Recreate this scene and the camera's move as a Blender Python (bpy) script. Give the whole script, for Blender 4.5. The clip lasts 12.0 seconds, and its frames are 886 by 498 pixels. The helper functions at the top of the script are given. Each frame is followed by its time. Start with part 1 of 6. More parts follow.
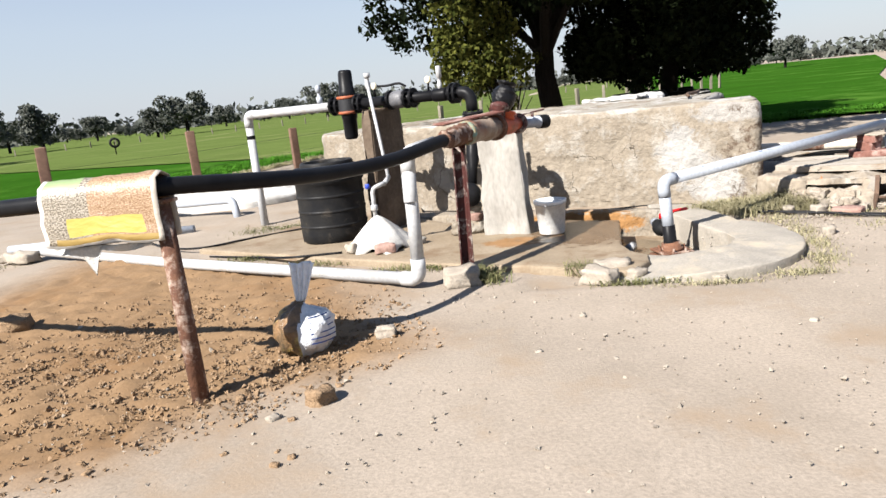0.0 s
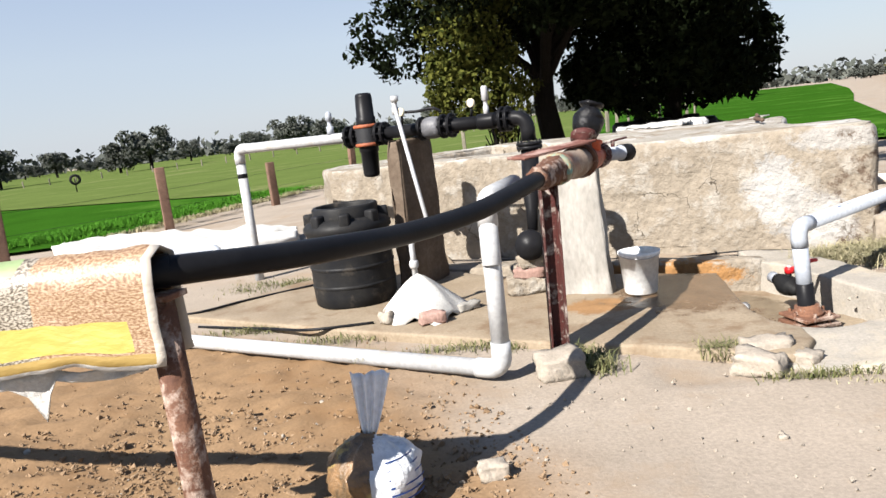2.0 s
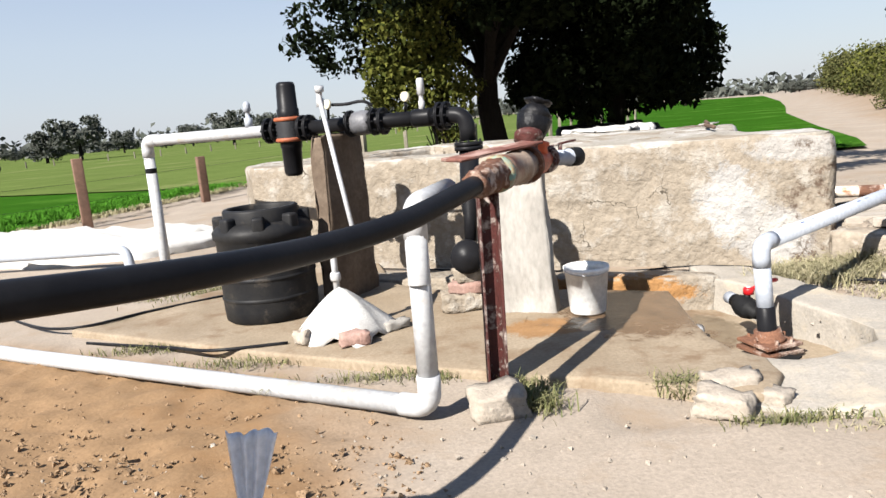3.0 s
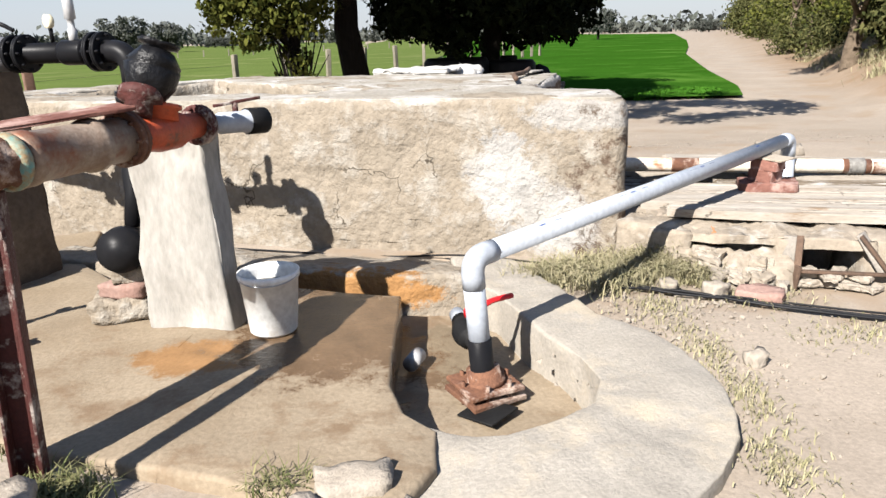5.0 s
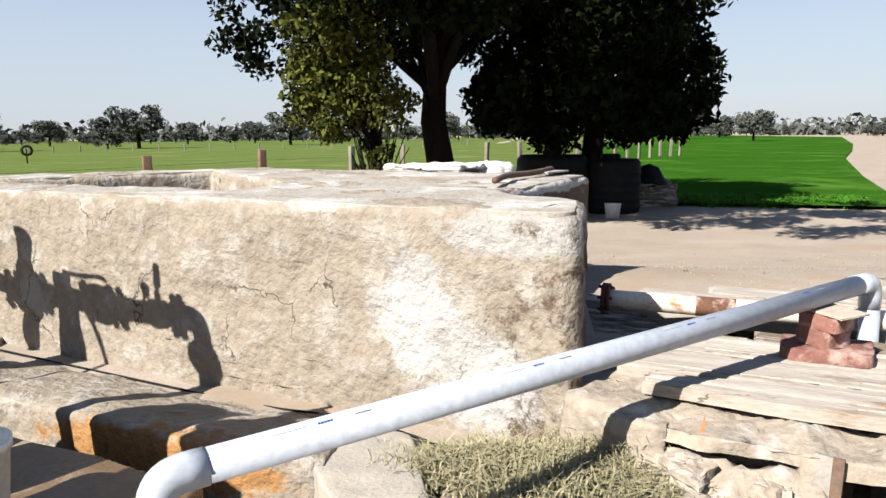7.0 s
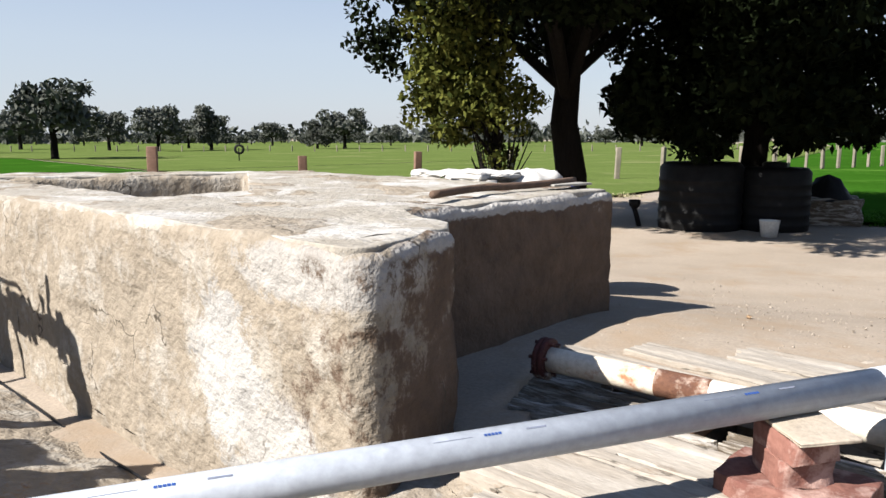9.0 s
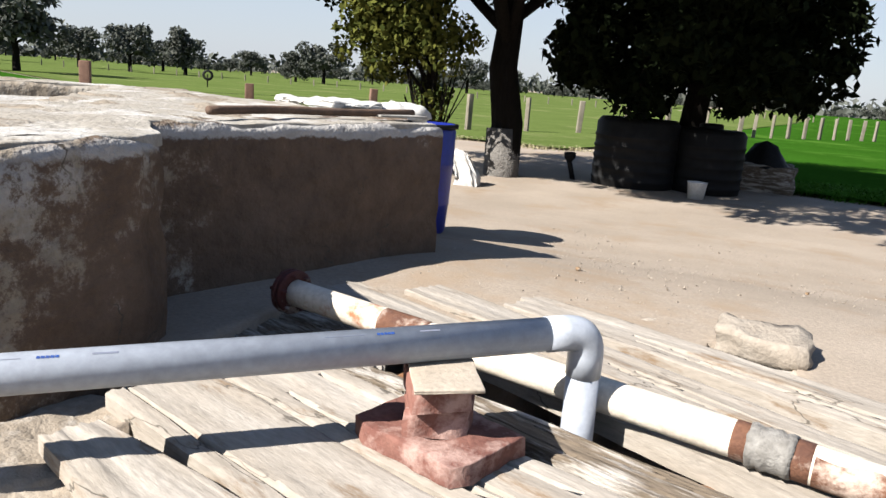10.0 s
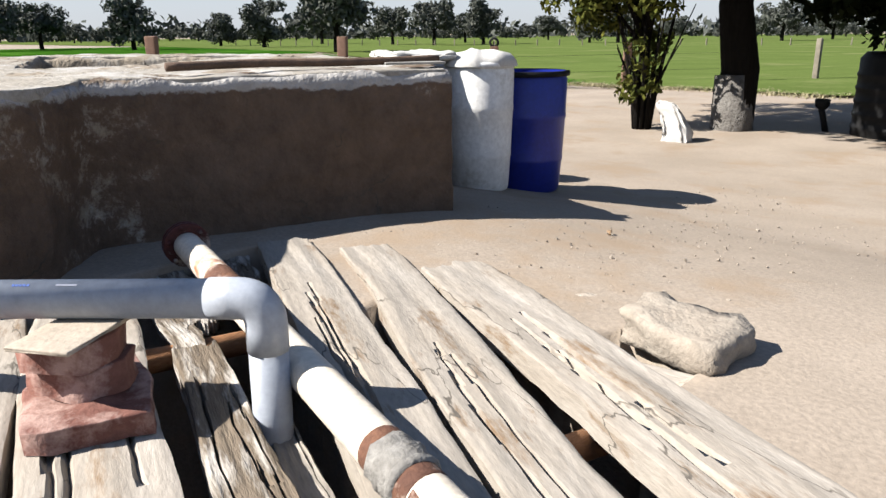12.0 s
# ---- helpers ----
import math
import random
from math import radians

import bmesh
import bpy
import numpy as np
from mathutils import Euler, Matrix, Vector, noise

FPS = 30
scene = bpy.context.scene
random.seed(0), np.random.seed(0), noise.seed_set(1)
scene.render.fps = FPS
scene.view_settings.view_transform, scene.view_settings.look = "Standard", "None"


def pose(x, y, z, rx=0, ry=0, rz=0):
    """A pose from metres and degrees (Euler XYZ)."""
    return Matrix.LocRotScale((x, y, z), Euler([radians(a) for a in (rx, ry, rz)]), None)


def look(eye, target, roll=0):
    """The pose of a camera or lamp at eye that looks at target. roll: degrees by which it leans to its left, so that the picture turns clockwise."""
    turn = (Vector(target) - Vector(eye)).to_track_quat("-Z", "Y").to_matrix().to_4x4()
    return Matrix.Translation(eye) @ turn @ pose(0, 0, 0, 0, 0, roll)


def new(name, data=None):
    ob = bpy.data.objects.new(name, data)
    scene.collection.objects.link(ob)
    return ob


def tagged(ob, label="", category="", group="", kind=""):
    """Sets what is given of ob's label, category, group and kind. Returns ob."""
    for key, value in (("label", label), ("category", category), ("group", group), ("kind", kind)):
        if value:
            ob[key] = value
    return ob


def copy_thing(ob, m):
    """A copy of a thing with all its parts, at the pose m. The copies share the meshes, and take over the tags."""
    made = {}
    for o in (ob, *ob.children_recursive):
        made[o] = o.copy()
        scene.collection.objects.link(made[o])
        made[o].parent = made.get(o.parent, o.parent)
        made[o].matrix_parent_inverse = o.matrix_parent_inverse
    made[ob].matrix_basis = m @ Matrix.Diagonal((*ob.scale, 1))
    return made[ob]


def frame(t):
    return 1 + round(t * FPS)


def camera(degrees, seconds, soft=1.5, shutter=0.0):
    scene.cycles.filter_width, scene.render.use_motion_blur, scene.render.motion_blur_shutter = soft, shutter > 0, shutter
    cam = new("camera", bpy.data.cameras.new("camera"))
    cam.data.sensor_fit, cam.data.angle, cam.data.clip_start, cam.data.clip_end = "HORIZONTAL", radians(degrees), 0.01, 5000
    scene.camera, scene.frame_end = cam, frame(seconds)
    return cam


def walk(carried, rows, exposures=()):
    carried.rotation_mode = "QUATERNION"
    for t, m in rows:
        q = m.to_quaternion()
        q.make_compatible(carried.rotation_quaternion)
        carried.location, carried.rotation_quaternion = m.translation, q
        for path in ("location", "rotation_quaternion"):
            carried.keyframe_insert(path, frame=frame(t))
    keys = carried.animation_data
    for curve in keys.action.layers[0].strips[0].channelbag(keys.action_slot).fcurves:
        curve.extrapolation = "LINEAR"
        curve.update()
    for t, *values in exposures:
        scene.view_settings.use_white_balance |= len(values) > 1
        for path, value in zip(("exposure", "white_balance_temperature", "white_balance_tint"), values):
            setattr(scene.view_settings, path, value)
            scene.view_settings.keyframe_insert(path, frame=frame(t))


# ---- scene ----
cam = camera(63.3, 12.0)
PATH = [
    (0, (0.539, -2.125, 1.446), (0.186, -0.202, 1.029), -6.3),
    (0.5, (0.267, -1.756, 1.466), (-0.085, 0.175, 1.083), -5.0),
    (1, (0.099, -1.316, 1.497), (-0.273, 0.631, 1.231), -2.8),
    (1.5, (-0.213, -0.985, 1.461), (-0.563, 0.967, 1.202), -4.7),
    (2, (-0.401, -0.708, 1.483), (-0.659, 1.245, 1.139), -6.9),
    (2.5, (-0.433, -0.419, 1.474), (-0.564, 1.558, 1.196), -4.6),
    (3, (-0.368, -0.071, 1.441), (-0.466, 1.894, 1.081), -5.0),
    (3.5, (-0.166, 0.31, 1.445), (-0.086, 2.251, 0.972), -5.2),
    (3.7, (0.045, 0.474, 1.487), (0.076, 2.407, 0.978), -2.4),
    (5.3, (1.182, 1.382, 1.482), (1.341, 3.28, 0.871), -2.8),
    (5.5, (1.292, 1.475, 1.469), (1.494, 3.358, 0.826), -4.3),
    (6, (1.666, 1.848, 1.485), (1.982, 3.75, 0.957), -3.2),
    (6.5, (1.977, 2.302, 1.448), (2.202, 4.239, 1.004), 2.1),
    (7, (2.361, 2.663, 1.41), (2.099, 4.621, 1.094), -0.6),
    (7.2, (2.464, 2.837, 1.395), (2.039, 4.769, 1.102), 1.4),
    (9, (3.587, 3.956, 1.397), (2.805, 5.772, 1.092), -0.1),
    (9.5, (3.999, 4.239, 1.374), (3.323, 6.073, 0.953), 3.6),
    (10, (4.413, 4.525, 1.319), (3.706, 6.341, 0.869), 4.3),
    (10.5, (4.823, 4.788, 1.312), (4.061, 6.575, 0.837), 1.5),
    (11, (5.198, 5.028, 1.307), (4.322, 6.713, 0.68), 2.0),
    (11.5, (5.424, 5.383, 1.308), (4.327, 6.942, 0.702), 3.1),
    (12, (5.61, 5.738, 1.256), (4.245, 7.082, 0.682), -0.5),
]
walk(cam, [(t, look(eye, target, roll)) for t, eye, target, roll in PATH])

# ---- light ----
SUN = Vector((0.745, 0.96, -1.0)).normalized()
world = bpy.data.worlds.new("world")
scene.world = world
world.use_nodes = True
wn = world.node_tree
sky = wn.nodes.new("ShaderNodeTexSky")
sky.sky_type, sky.sun_disc = "NISHITA", False
sky.sun_elevation = math.asin(-SUN.z)
sky.sun_rotation = math.atan2(-SUN.x, -SUN.y)
sky.air_density, sky.dust_density, sky.ozone_density = 1.2, 0.6, 3.0
haze = wn.nodes.new("ShaderNodeMix")
haze.data_type = "RGBA"
haze.inputs["Factor"].default_value = 0.85
height = wn.nodes.new("ShaderNodeSeparateXYZ")
gaze = wn.nodes.new("ShaderNodeTexCoord")
veil = wn.nodes.new("ShaderNodeValToRGB")
veil.color_ramp.elements[0].color = (0.64, 0.70, 0.80, 1)
veil.color_ramp.elements[1].color = (0.12, 0.22, 0.48, 1)
veil.color_ramp.elements.new(0.12).color = (0.61, 0.69, 0.82, 1)
veil.color_ramp.elements.new(0.34).color = (0.37, 0.50, 0.77, 1)
lift = wn.nodes.new("ShaderNodeVectorMath")
lift.operation = "SCALE"
lift.inputs["Scale"].default_value = 5.0
wn.links.new(gaze.outputs["Generated"], height.inputs[0])
wn.links.new(height.outputs["Z"], veil.inputs[0])
wn.links.new(veil.outputs[0], lift.inputs[0])
wn.links.new(lift.outputs[0], haze.inputs[7])
wn.links.new(sky.outputs[0], haze.inputs[6])
wn.links.new(haze.outputs[2], wn.nodes["Background"].inputs[0])
wn.nodes["Background"].inputs[1].default_value = 0.067
sun = new("sun", bpy.data.lights.new("sun", "SUN"))
sun.data.energy, sun.data.angle, sun.data.color = 5.3, radians(0.53), (1.0, 0.955, 0.90)
sun.matrix_world = look((-8, -9, 12), Vector((-8, -9, 12)) + SUN)
scene.view_settings.exposure = 1.5


# ---- materials ----
def mat(name, a, b=None, scale=6.0, rough=0.8, metal=0.0, bump=0.3, fine=60.0, spec=0.3, stain=None, stain_scale=1.5, stain_amt=0.5, vary=0.12, stretch=None, dist=0.01, spots=(), cracks=0.0, wet_shade=(), crack_w=0.012, gate_at=0.52):
    """Two tones at a coarse and a fine scale, an optional stain colour, fine relief, and a change from piece to piece."""
    m = bpy.data.materials.new(name)
    m.use_nodes = True
    n, l = m.node_tree.nodes, m.node_tree.links
    p = n["Principled BSDF"]
    b = b or tuple(v * 0.7 for v in a)
    co = n.new("ShaderNodeTexCoord")
    vec = co.outputs["Object"]
    if stretch:
        mp = n.new("ShaderNodeMapping")
        mp.inputs["Scale"].default_value = stretch
        l.new(vec, mp.inputs["Vector"])
        vec = mp.outputs[0]

    def tex(sc, detail=5.0, rgh=0.6):
        t = n.new("ShaderNodeTexNoise")
        t.inputs["Scale"].default_value, t.inputs["Detail"].default_value, t.inputs["Roughness"].default_value = sc, detail, rgh
        l.new(vec, t.inputs["Vector"])
        return t

    def ramp(src, lo, hi):
        r = n.new("ShaderNodeMapRange")
        r.inputs["From Min"].default_value, r.inputs["From Max"].default_value = lo, hi
        l.new(src, r.inputs["Value"])
        return r.outputs[0]

    def mix(f, x, y):
        q = n.new("ShaderNodeMix")
        q.data_type = "RGBA"
        l.new(f, q.inputs["Factor"])
        for s, v in ((q.inputs[6], x), (q.inputs[7], y)):
            if isinstance(v, tuple):
                s.default_value = (*v, 1)
            else:
                l.new(v, s)
        return q.outputs[2]

    coarse, small = tex(scale), tex(fine, 4.0)
    col = mix(ramp(coarse.outputs[0], 0.35, 0.65), a, b)
    col = mix(ramp(small.outputs[0], 0.3, 1.1), col, tuple(v * 0.55 for v in b))
    if stain:
        st = tex(stain_scale, 6.0, 0.7)
        f = ramp(st.outputs[0], 0.62 - 0.25 * stain_amt, 0.72 - 0.2 * stain_amt)
        col = mix(f, col, stain)
    damp = None
    for k, (centre, size, tone) in enumerate([*spots, *wet_shade]):
        mp = n.new("ShaderNodeMapping")
        mp.inputs["Location"].default_value = tuple(-c / d for c, d in zip(centre, size))
        mp.inputs["Scale"].default_value = tuple(1 / d for d in size)
        l.new(co.outputs["Object"], mp.inputs["Vector"])
        ln = n.new("ShaderNodeVectorMath")
        ln.operation = "LENGTH"
        l.new(mp.outputs[0], ln.inputs[0])
        wob = tex(5.5, 8.0, 0.78)
        sm = n.new("ShaderNodeMath")
        sm.operation = "MULTIPLY_ADD"
        sm.inputs[1].default_value = 2.2
        l.new(wob.outputs[0], sm.inputs[0])
        l.new(ln.outputs["Value"], sm.inputs[2])
        inside = ramp(sm.outputs[0], 2.08, 1.88)
        col = mix(inside, col, mix(ramp(wob.outputs[0], 0.35, 0.7), tuple(v * 0.8 for v in tone), tuple(v * 1.35 for v in tone)))
        if k >= len(spots):
            damp = inside
    if cracks:
        vo = n.new("ShaderNodeTexVoronoi")
        vo.feature = "DISTANCE_TO_EDGE"
        vo.inputs["Scale"].default_value = cracks
        wv = n.new("ShaderNodeVectorMath")
        wv.operation = "MULTIPLY_ADD"
        wt = tex(3.0, 4.0)
        wv.inputs[1].default_value = (0.5, 0.5, 0.5)
        l.new(wt.outputs["Color"], wv.inputs[0])
        l.new(vec, wv.inputs[2])
        l.new(wv.outputs[0], vo.inputs["Vector"])
        gate = tex(1.7, 2.0)
        line = ramp(vo.outputs["Distance"], crack_w, crack_w * 0.3)
        gm = n.new("ShaderNodeMath")
        gm.operation = "MULTIPLY"
        l.new(line, gm.inputs[0])
        l.new(ramp(gate.outputs[0], gate_at, gate_at + 0.08), gm.inputs[1])
        col = mix(gm.outputs[0], col, tuple(v * 0.35 for v in b))
    if vary:
        oi = n.new("ShaderNodeObjectInfo")
        hs = n.new("ShaderNodeHueSaturation")
        mr = n.new("ShaderNodeMapRange")
        mr.inputs["To Min"].default_value, mr.inputs["To Max"].default_value = 1 - vary, 1 + vary
        l.new(oi.outputs["Random"], mr.inputs["Value"])
        l.new(mr.outputs[0], hs.inputs["Value"])
        l.new(col, hs.inputs["Color"])
        col = hs.outputs[0]
    l.new(col, p.inputs["Base Color"])
    p.inputs["Roughness"].default_value, p.inputs["Metallic"].default_value = rough, metal
    p.inputs["Specular IOR Level"].default_value = spec
    if damp:
        gl = n.new("ShaderNodeMapRange")
        gl.inputs["To Min"].default_value, gl.inputs["To Max"].default_value = rough, 0.22
        l.new(damp, gl.inputs["Value"])
        l.new(gl.outputs[0], p.inputs["Roughness"])
    if bump:
        add = n.new("ShaderNodeMath")
        add.operation = "MULTIPLY_ADD"
        add.inputs[1].default_value = 2.0
        l.new(coarse.outputs[0], add.inputs[0])
        l.new(small.outputs[0], add.inputs[2])
        bp = n.new("ShaderNodeBump")
        bp.inputs["Strength"].default_value, bp.inputs["Distance"].default_value = bump, dist
        l.new(add.outputs[0], bp.inputs["Height"])
        l.new(bp.outputs[0], p.inputs["Normal"])
    return m


def leaf_mat(name, a, b):
    m = bpy.data.materials.new(name)
    m.use_nodes = True
    n, l = m.node_tree.nodes, m.node_tree.links
    p = n["Principled BSDF"]
    g = n.new("ShaderNodeNewGeometry")
    q = n.new("ShaderNodeMix")
    q.data_type = "RGBA"
    q.inputs[6].default_value, q.inputs[7].default_value = (*a, 1), (*b, 1)
    l.new(g.outputs["Random Per Island"], q.inputs["Factor"])
    l.new(q.outputs[2], p.inputs["Base Color"])
    p.inputs["Roughness"].default_value, p.inputs["Specular IOR Level"].default_value = 0.95, 0.03
    return m


M_SAND = mat("sand_ground", (0.297, 0.251, 0.203), (0.243, 0.203, 0.161), 0.8, 0.95, bump=0.4, fine=55, spec=0.1, stain=(0.221, 0.172, 0.125), stain_scale=0.9, stain_amt=0.42, vary=0, dist=0.008)
sand_n, sand_l = M_SAND.node_tree.nodes, M_SAND.node_tree.links
sand_at = sand_n.new("ShaderNodeAttribute")
sand_at.attribute_name = "tilled"
sand_mx = sand_n.new("ShaderNodeMix")
sand_mx.data_type = "RGBA"
sand_mx.blend_type = "MULTIPLY"
sand_mx.inputs[7].default_value = (0.75, 0.57, 0.39, 1)
sand_src = sand_n["Principled BSDF"].inputs["Base Color"].links[0].from_socket
sand_l.new(sand_at.outputs["Fac"], sand_mx.inputs["Factor"])
sand_l.new(sand_src, sand_mx.inputs[6])
sand_l.new(sand_mx.outputs[2], sand_n["Principled BSDF"].inputs["Base Color"])
M_SOIL = mat("tilled_soil", (0.262, 0.180, 0.112), (0.205, 0.136, 0.080), 3.0, 0.95, bump=0.8, fine=40, spec=0.1, vary=0, dist=0.03)
# The two dark brown spots put shade into the colour of the tank's east faces.
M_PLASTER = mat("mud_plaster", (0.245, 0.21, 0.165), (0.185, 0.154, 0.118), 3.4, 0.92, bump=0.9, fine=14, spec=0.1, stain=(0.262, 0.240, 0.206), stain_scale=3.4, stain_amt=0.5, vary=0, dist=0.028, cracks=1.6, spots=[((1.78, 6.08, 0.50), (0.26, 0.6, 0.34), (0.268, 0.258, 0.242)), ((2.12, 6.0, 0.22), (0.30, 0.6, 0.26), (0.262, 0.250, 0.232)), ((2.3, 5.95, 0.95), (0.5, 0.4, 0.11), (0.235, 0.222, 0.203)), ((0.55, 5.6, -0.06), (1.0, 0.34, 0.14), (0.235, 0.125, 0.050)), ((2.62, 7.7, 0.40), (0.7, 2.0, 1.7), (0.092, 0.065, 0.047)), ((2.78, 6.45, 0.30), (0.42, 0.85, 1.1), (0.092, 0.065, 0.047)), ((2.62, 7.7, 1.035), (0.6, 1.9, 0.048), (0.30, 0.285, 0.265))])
M_CURB = mat("crumbled_plaster", (0.285, 0.245, 0.196), (0.215, 0.178, 0.136), 4.0, 0.92, bump=0.8, fine=22, spec=0.1, stain=(0.30, 0.275, 0.24), stain_scale=4.0, stain_amt=0.4, vary=0, dist=0.014)
M_CAP = mat("weathered_lime_cap", (0.305, 0.285, 0.25), (0.245, 0.22, 0.182), 4.5, 0.9, bump=0.6, fine=30, spec=0.1, stain=(0.345, 0.333, 0.312), stain_scale=2.0, stain_amt=0.5, vary=0, dist=0.02)
# The dark glossy patch is wet concrete with the valve's shadow painted in.
M_SLAB = mat("stained_concrete", (0.255, 0.205, 0.145), (0.20, 0.155, 0.105), 2.0, 0.8, bump=0.35, fine=45, spec=0.25, stain=(0.145, 0.10, 0.062), stain_scale=2.3, stain_amt=0.42, vary=0, spots=[((0.08, 4.52, 0.03), (0.40, 0.22, 0.3), (0.19, 0.105, 0.045)), ((1.2, 4.95, -0.2), (0.3, 0.4, 0.3), (0.13, 0.10, 0.065))], wet_shade=[((0.72, 4.80, 0.0), (0.62, 0.72, 0.6), (0.105, 0.068, 0.040))])
M_RING = mat("grey_cement", (0.304, 0.277, 0.237), (0.251, 0.227, 0.192), 2.5, 0.85, bump=0.5, fine=55, spec=0.2, stain=(0.329, 0.284, 0.218), stain_scale=1.3, stain_amt=0.4, vary=0)
M_PVC = mat("white_pvc", (0.404, 0.41, 0.416), (0.355, 0.355, 0.355), 3.0, 0.4, bump=0.05, fine=30, spec=0.4, stain=(0.318, 0.287, 0.245), stain_scale=4.0, stain_amt=0.25, vary=0.03)
M_GREYPVC = mat("grey_pvc", (0.325, 0.350, 0.390), (0.295, 0.317, 0.352), 3.0, 0.4, bump=0.04, fine=30, spec=0.4, vary=0.03)
M_BLACK = mat("black_polythene", (0.0072, 0.0072, 0.0084), (0.012, 0.012, 0.0132), 5.0, 0.4, bump=0.05, fine=50, spec=0.09, vary=0.1)
M_TANK = mat("dusty_black_tank", (0.0098, 0.0105, 0.0126), (0.021, 0.0203, 0.0196), 6.0, 0.5, bump=0.1, fine=50, spec=0.1, stain=(0.049, 0.042, 0.035), stain_scale=5.0, stain_amt=0.2)
M_RUST = mat("rusty_iron", (0.155, 0.072, 0.040), (0.085, 0.038, 0.024), 9.0, 0.85, bump=0.5, fine=70, stain=(0.336, 0.264, 0.216), stain_scale=7.0, stain_amt=0.45)
M_REDIRON = mat("red_oxide_iron", (0.072, 0.0176, 0.0144), (0.04, 0.012, 0.0096), 9.0, 0.7, bump=0.4, fine=70, stain=(0.304, 0.264, 0.232), stain_scale=9.0, stain_amt=0.42)
M_ORANGE = mat("orange_enamel", (0.454, 0.0756, 0.027), (0.27, 0.054, 0.0216), 8.0, 0.5, bump=0.2, fine=60, stain=(0.108, 0.054, 0.0324), stain_scale=9.0, stain_amt=0.3)
M_STONE = mat("weathered_stone_post", (0.31, 0.295, 0.27), (0.235, 0.22, 0.195), 4.0, 0.9, bump=0.4, fine=28, spec=0.12, stretch=(1, 1, 0.4), stain=(0.34, 0.325, 0.30), stain_scale=2.0, stain_amt=0.4, dist=0.012)
M_REDSTONE = mat("red_sandstone", (0.20, 0.10, 0.078), (0.12, 0.05, 0.04), 6.0, 0.9, bump=0.5, fine=40, spec=0.12, stain=(0.30, 0.20, 0.17), stain_scale=5.0, stain_amt=0.5)
M_PINKSTONE = mat("dusty_red_sandstone", (0.304, 0.209, 0.176), (0.243, 0.149, 0.122), 7.0, 0.92, bump=0.6, fine=50, spec=0.1)
M_ROCK = mat("pale_rock", (0.318, 0.281, 0.233), (0.257, 0.22, 0.178), 7.0, 0.92, bump=0.7, fine=50, spec=0.12)
M_WOOD = mat("bleached_timber", (0.325, 0.298, 0.262), (0.268, 0.236, 0.196), 2.6, 0.9, bump=0.45, fine=34, spec=0.1, stretch=(0.55, 2.1, 2.1), stain=(0.145, 0.098, 0.060), stain_scale=3.4, stain_amt=0.12, dist=0.006, cracks=1.7, crack_w=0.011, gate_at=0.51)
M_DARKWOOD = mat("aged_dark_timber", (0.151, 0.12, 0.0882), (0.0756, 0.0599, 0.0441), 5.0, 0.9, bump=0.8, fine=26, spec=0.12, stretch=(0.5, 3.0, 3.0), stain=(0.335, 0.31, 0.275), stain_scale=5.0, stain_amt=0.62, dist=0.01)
M_BLUE = mat("blue_plastic", (0.009, 0.0225, 0.24), (0.0075, 0.018, 0.188), 4.0, 0.4, bump=0.05, fine=30, spec=0.4, vary=0)
M_WHITEP = mat("white_plastic", (0.72, 0.72, 0.70), (0.62, 0.61, 0.585), 4.0, 0.45, bump=0.06, fine=30, stain=(0.383, 0.352, 0.306), stain_scale=3.0, stain_amt=0.2, vary=0.04)
M_CLOTH = mat("white_woven_sack", (0.5, 0.493, 0.473), (0.419, 0.405, 0.378), 7.0, 0.85, bump=0.4, fine=90, spec=0.15, vary=0.04)
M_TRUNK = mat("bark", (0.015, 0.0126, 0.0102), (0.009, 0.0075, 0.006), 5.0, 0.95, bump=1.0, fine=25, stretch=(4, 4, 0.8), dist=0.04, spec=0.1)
M_LIME = mat("limewashed_bark", (0.151, 0.143, 0.13), (0.105, 0.0966, 0.0882), 5.0, 0.95, bump=1.0, fine=25, dist=0.03, spec=0.1)
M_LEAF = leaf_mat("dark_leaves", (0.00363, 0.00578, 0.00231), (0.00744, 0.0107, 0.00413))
M_LEAFY = leaf_mat("yellow_green_leaves", (0.019, 0.026, 0.006), (0.082, 0.085, 0.019))
# Far foliage is paled and greyed: distance haze put into its colour.
M_FARLEAF = leaf_mat("far_haze_leaves", (0.050, 0.056, 0.048), (0.088, 0.092, 0.080))
M_SCRUB = leaf_mat("scrub_leaves", (0.028, 0.034, 0.012), (0.085, 0.082, 0.032))
M_FIELD = mat("wheat_field", (0.026, 0.082, 0.008), (0.019, 0.062, 0.006), 0.25, 1.0, bump=0.5, fine=9, spec=0.0, stain=(0.05, 0.115, 0.016), stain_scale=0.12, stain_amt=0.35, vary=0, dist=0.06)
M_FIELD2 = mat("young_wheat_field", (0.094, 0.126, 0.036), (0.073, 0.102, 0.028), 0.25, 1.0, bump=0.5, fine=9, spec=0.0, stain=(0.115, 0.13, 0.05), stain_scale=0.12, stain_amt=0.3, vary=0, dist=0.06)
M_BLADE = leaf_mat("wheat_blades", (0.0288, 0.0979, 0.00691), (0.0576, 0.161, 0.0173))
M_STRAW = leaf_mat("dry_grass", (0.29, 0.255, 0.165), (0.175, 0.165, 0.09))
M_GRASS = leaf_mat("green_weeds", (0.075, 0.088, 0.034), (0.17, 0.155, 0.08))
M_DARK = mat("dark_rubber", (0.0075, 0.0075, 0.008), (0.0125, 0.0125, 0.0125), 6.0, 0.6, bump=0.2, fine=50, spec=0.1)


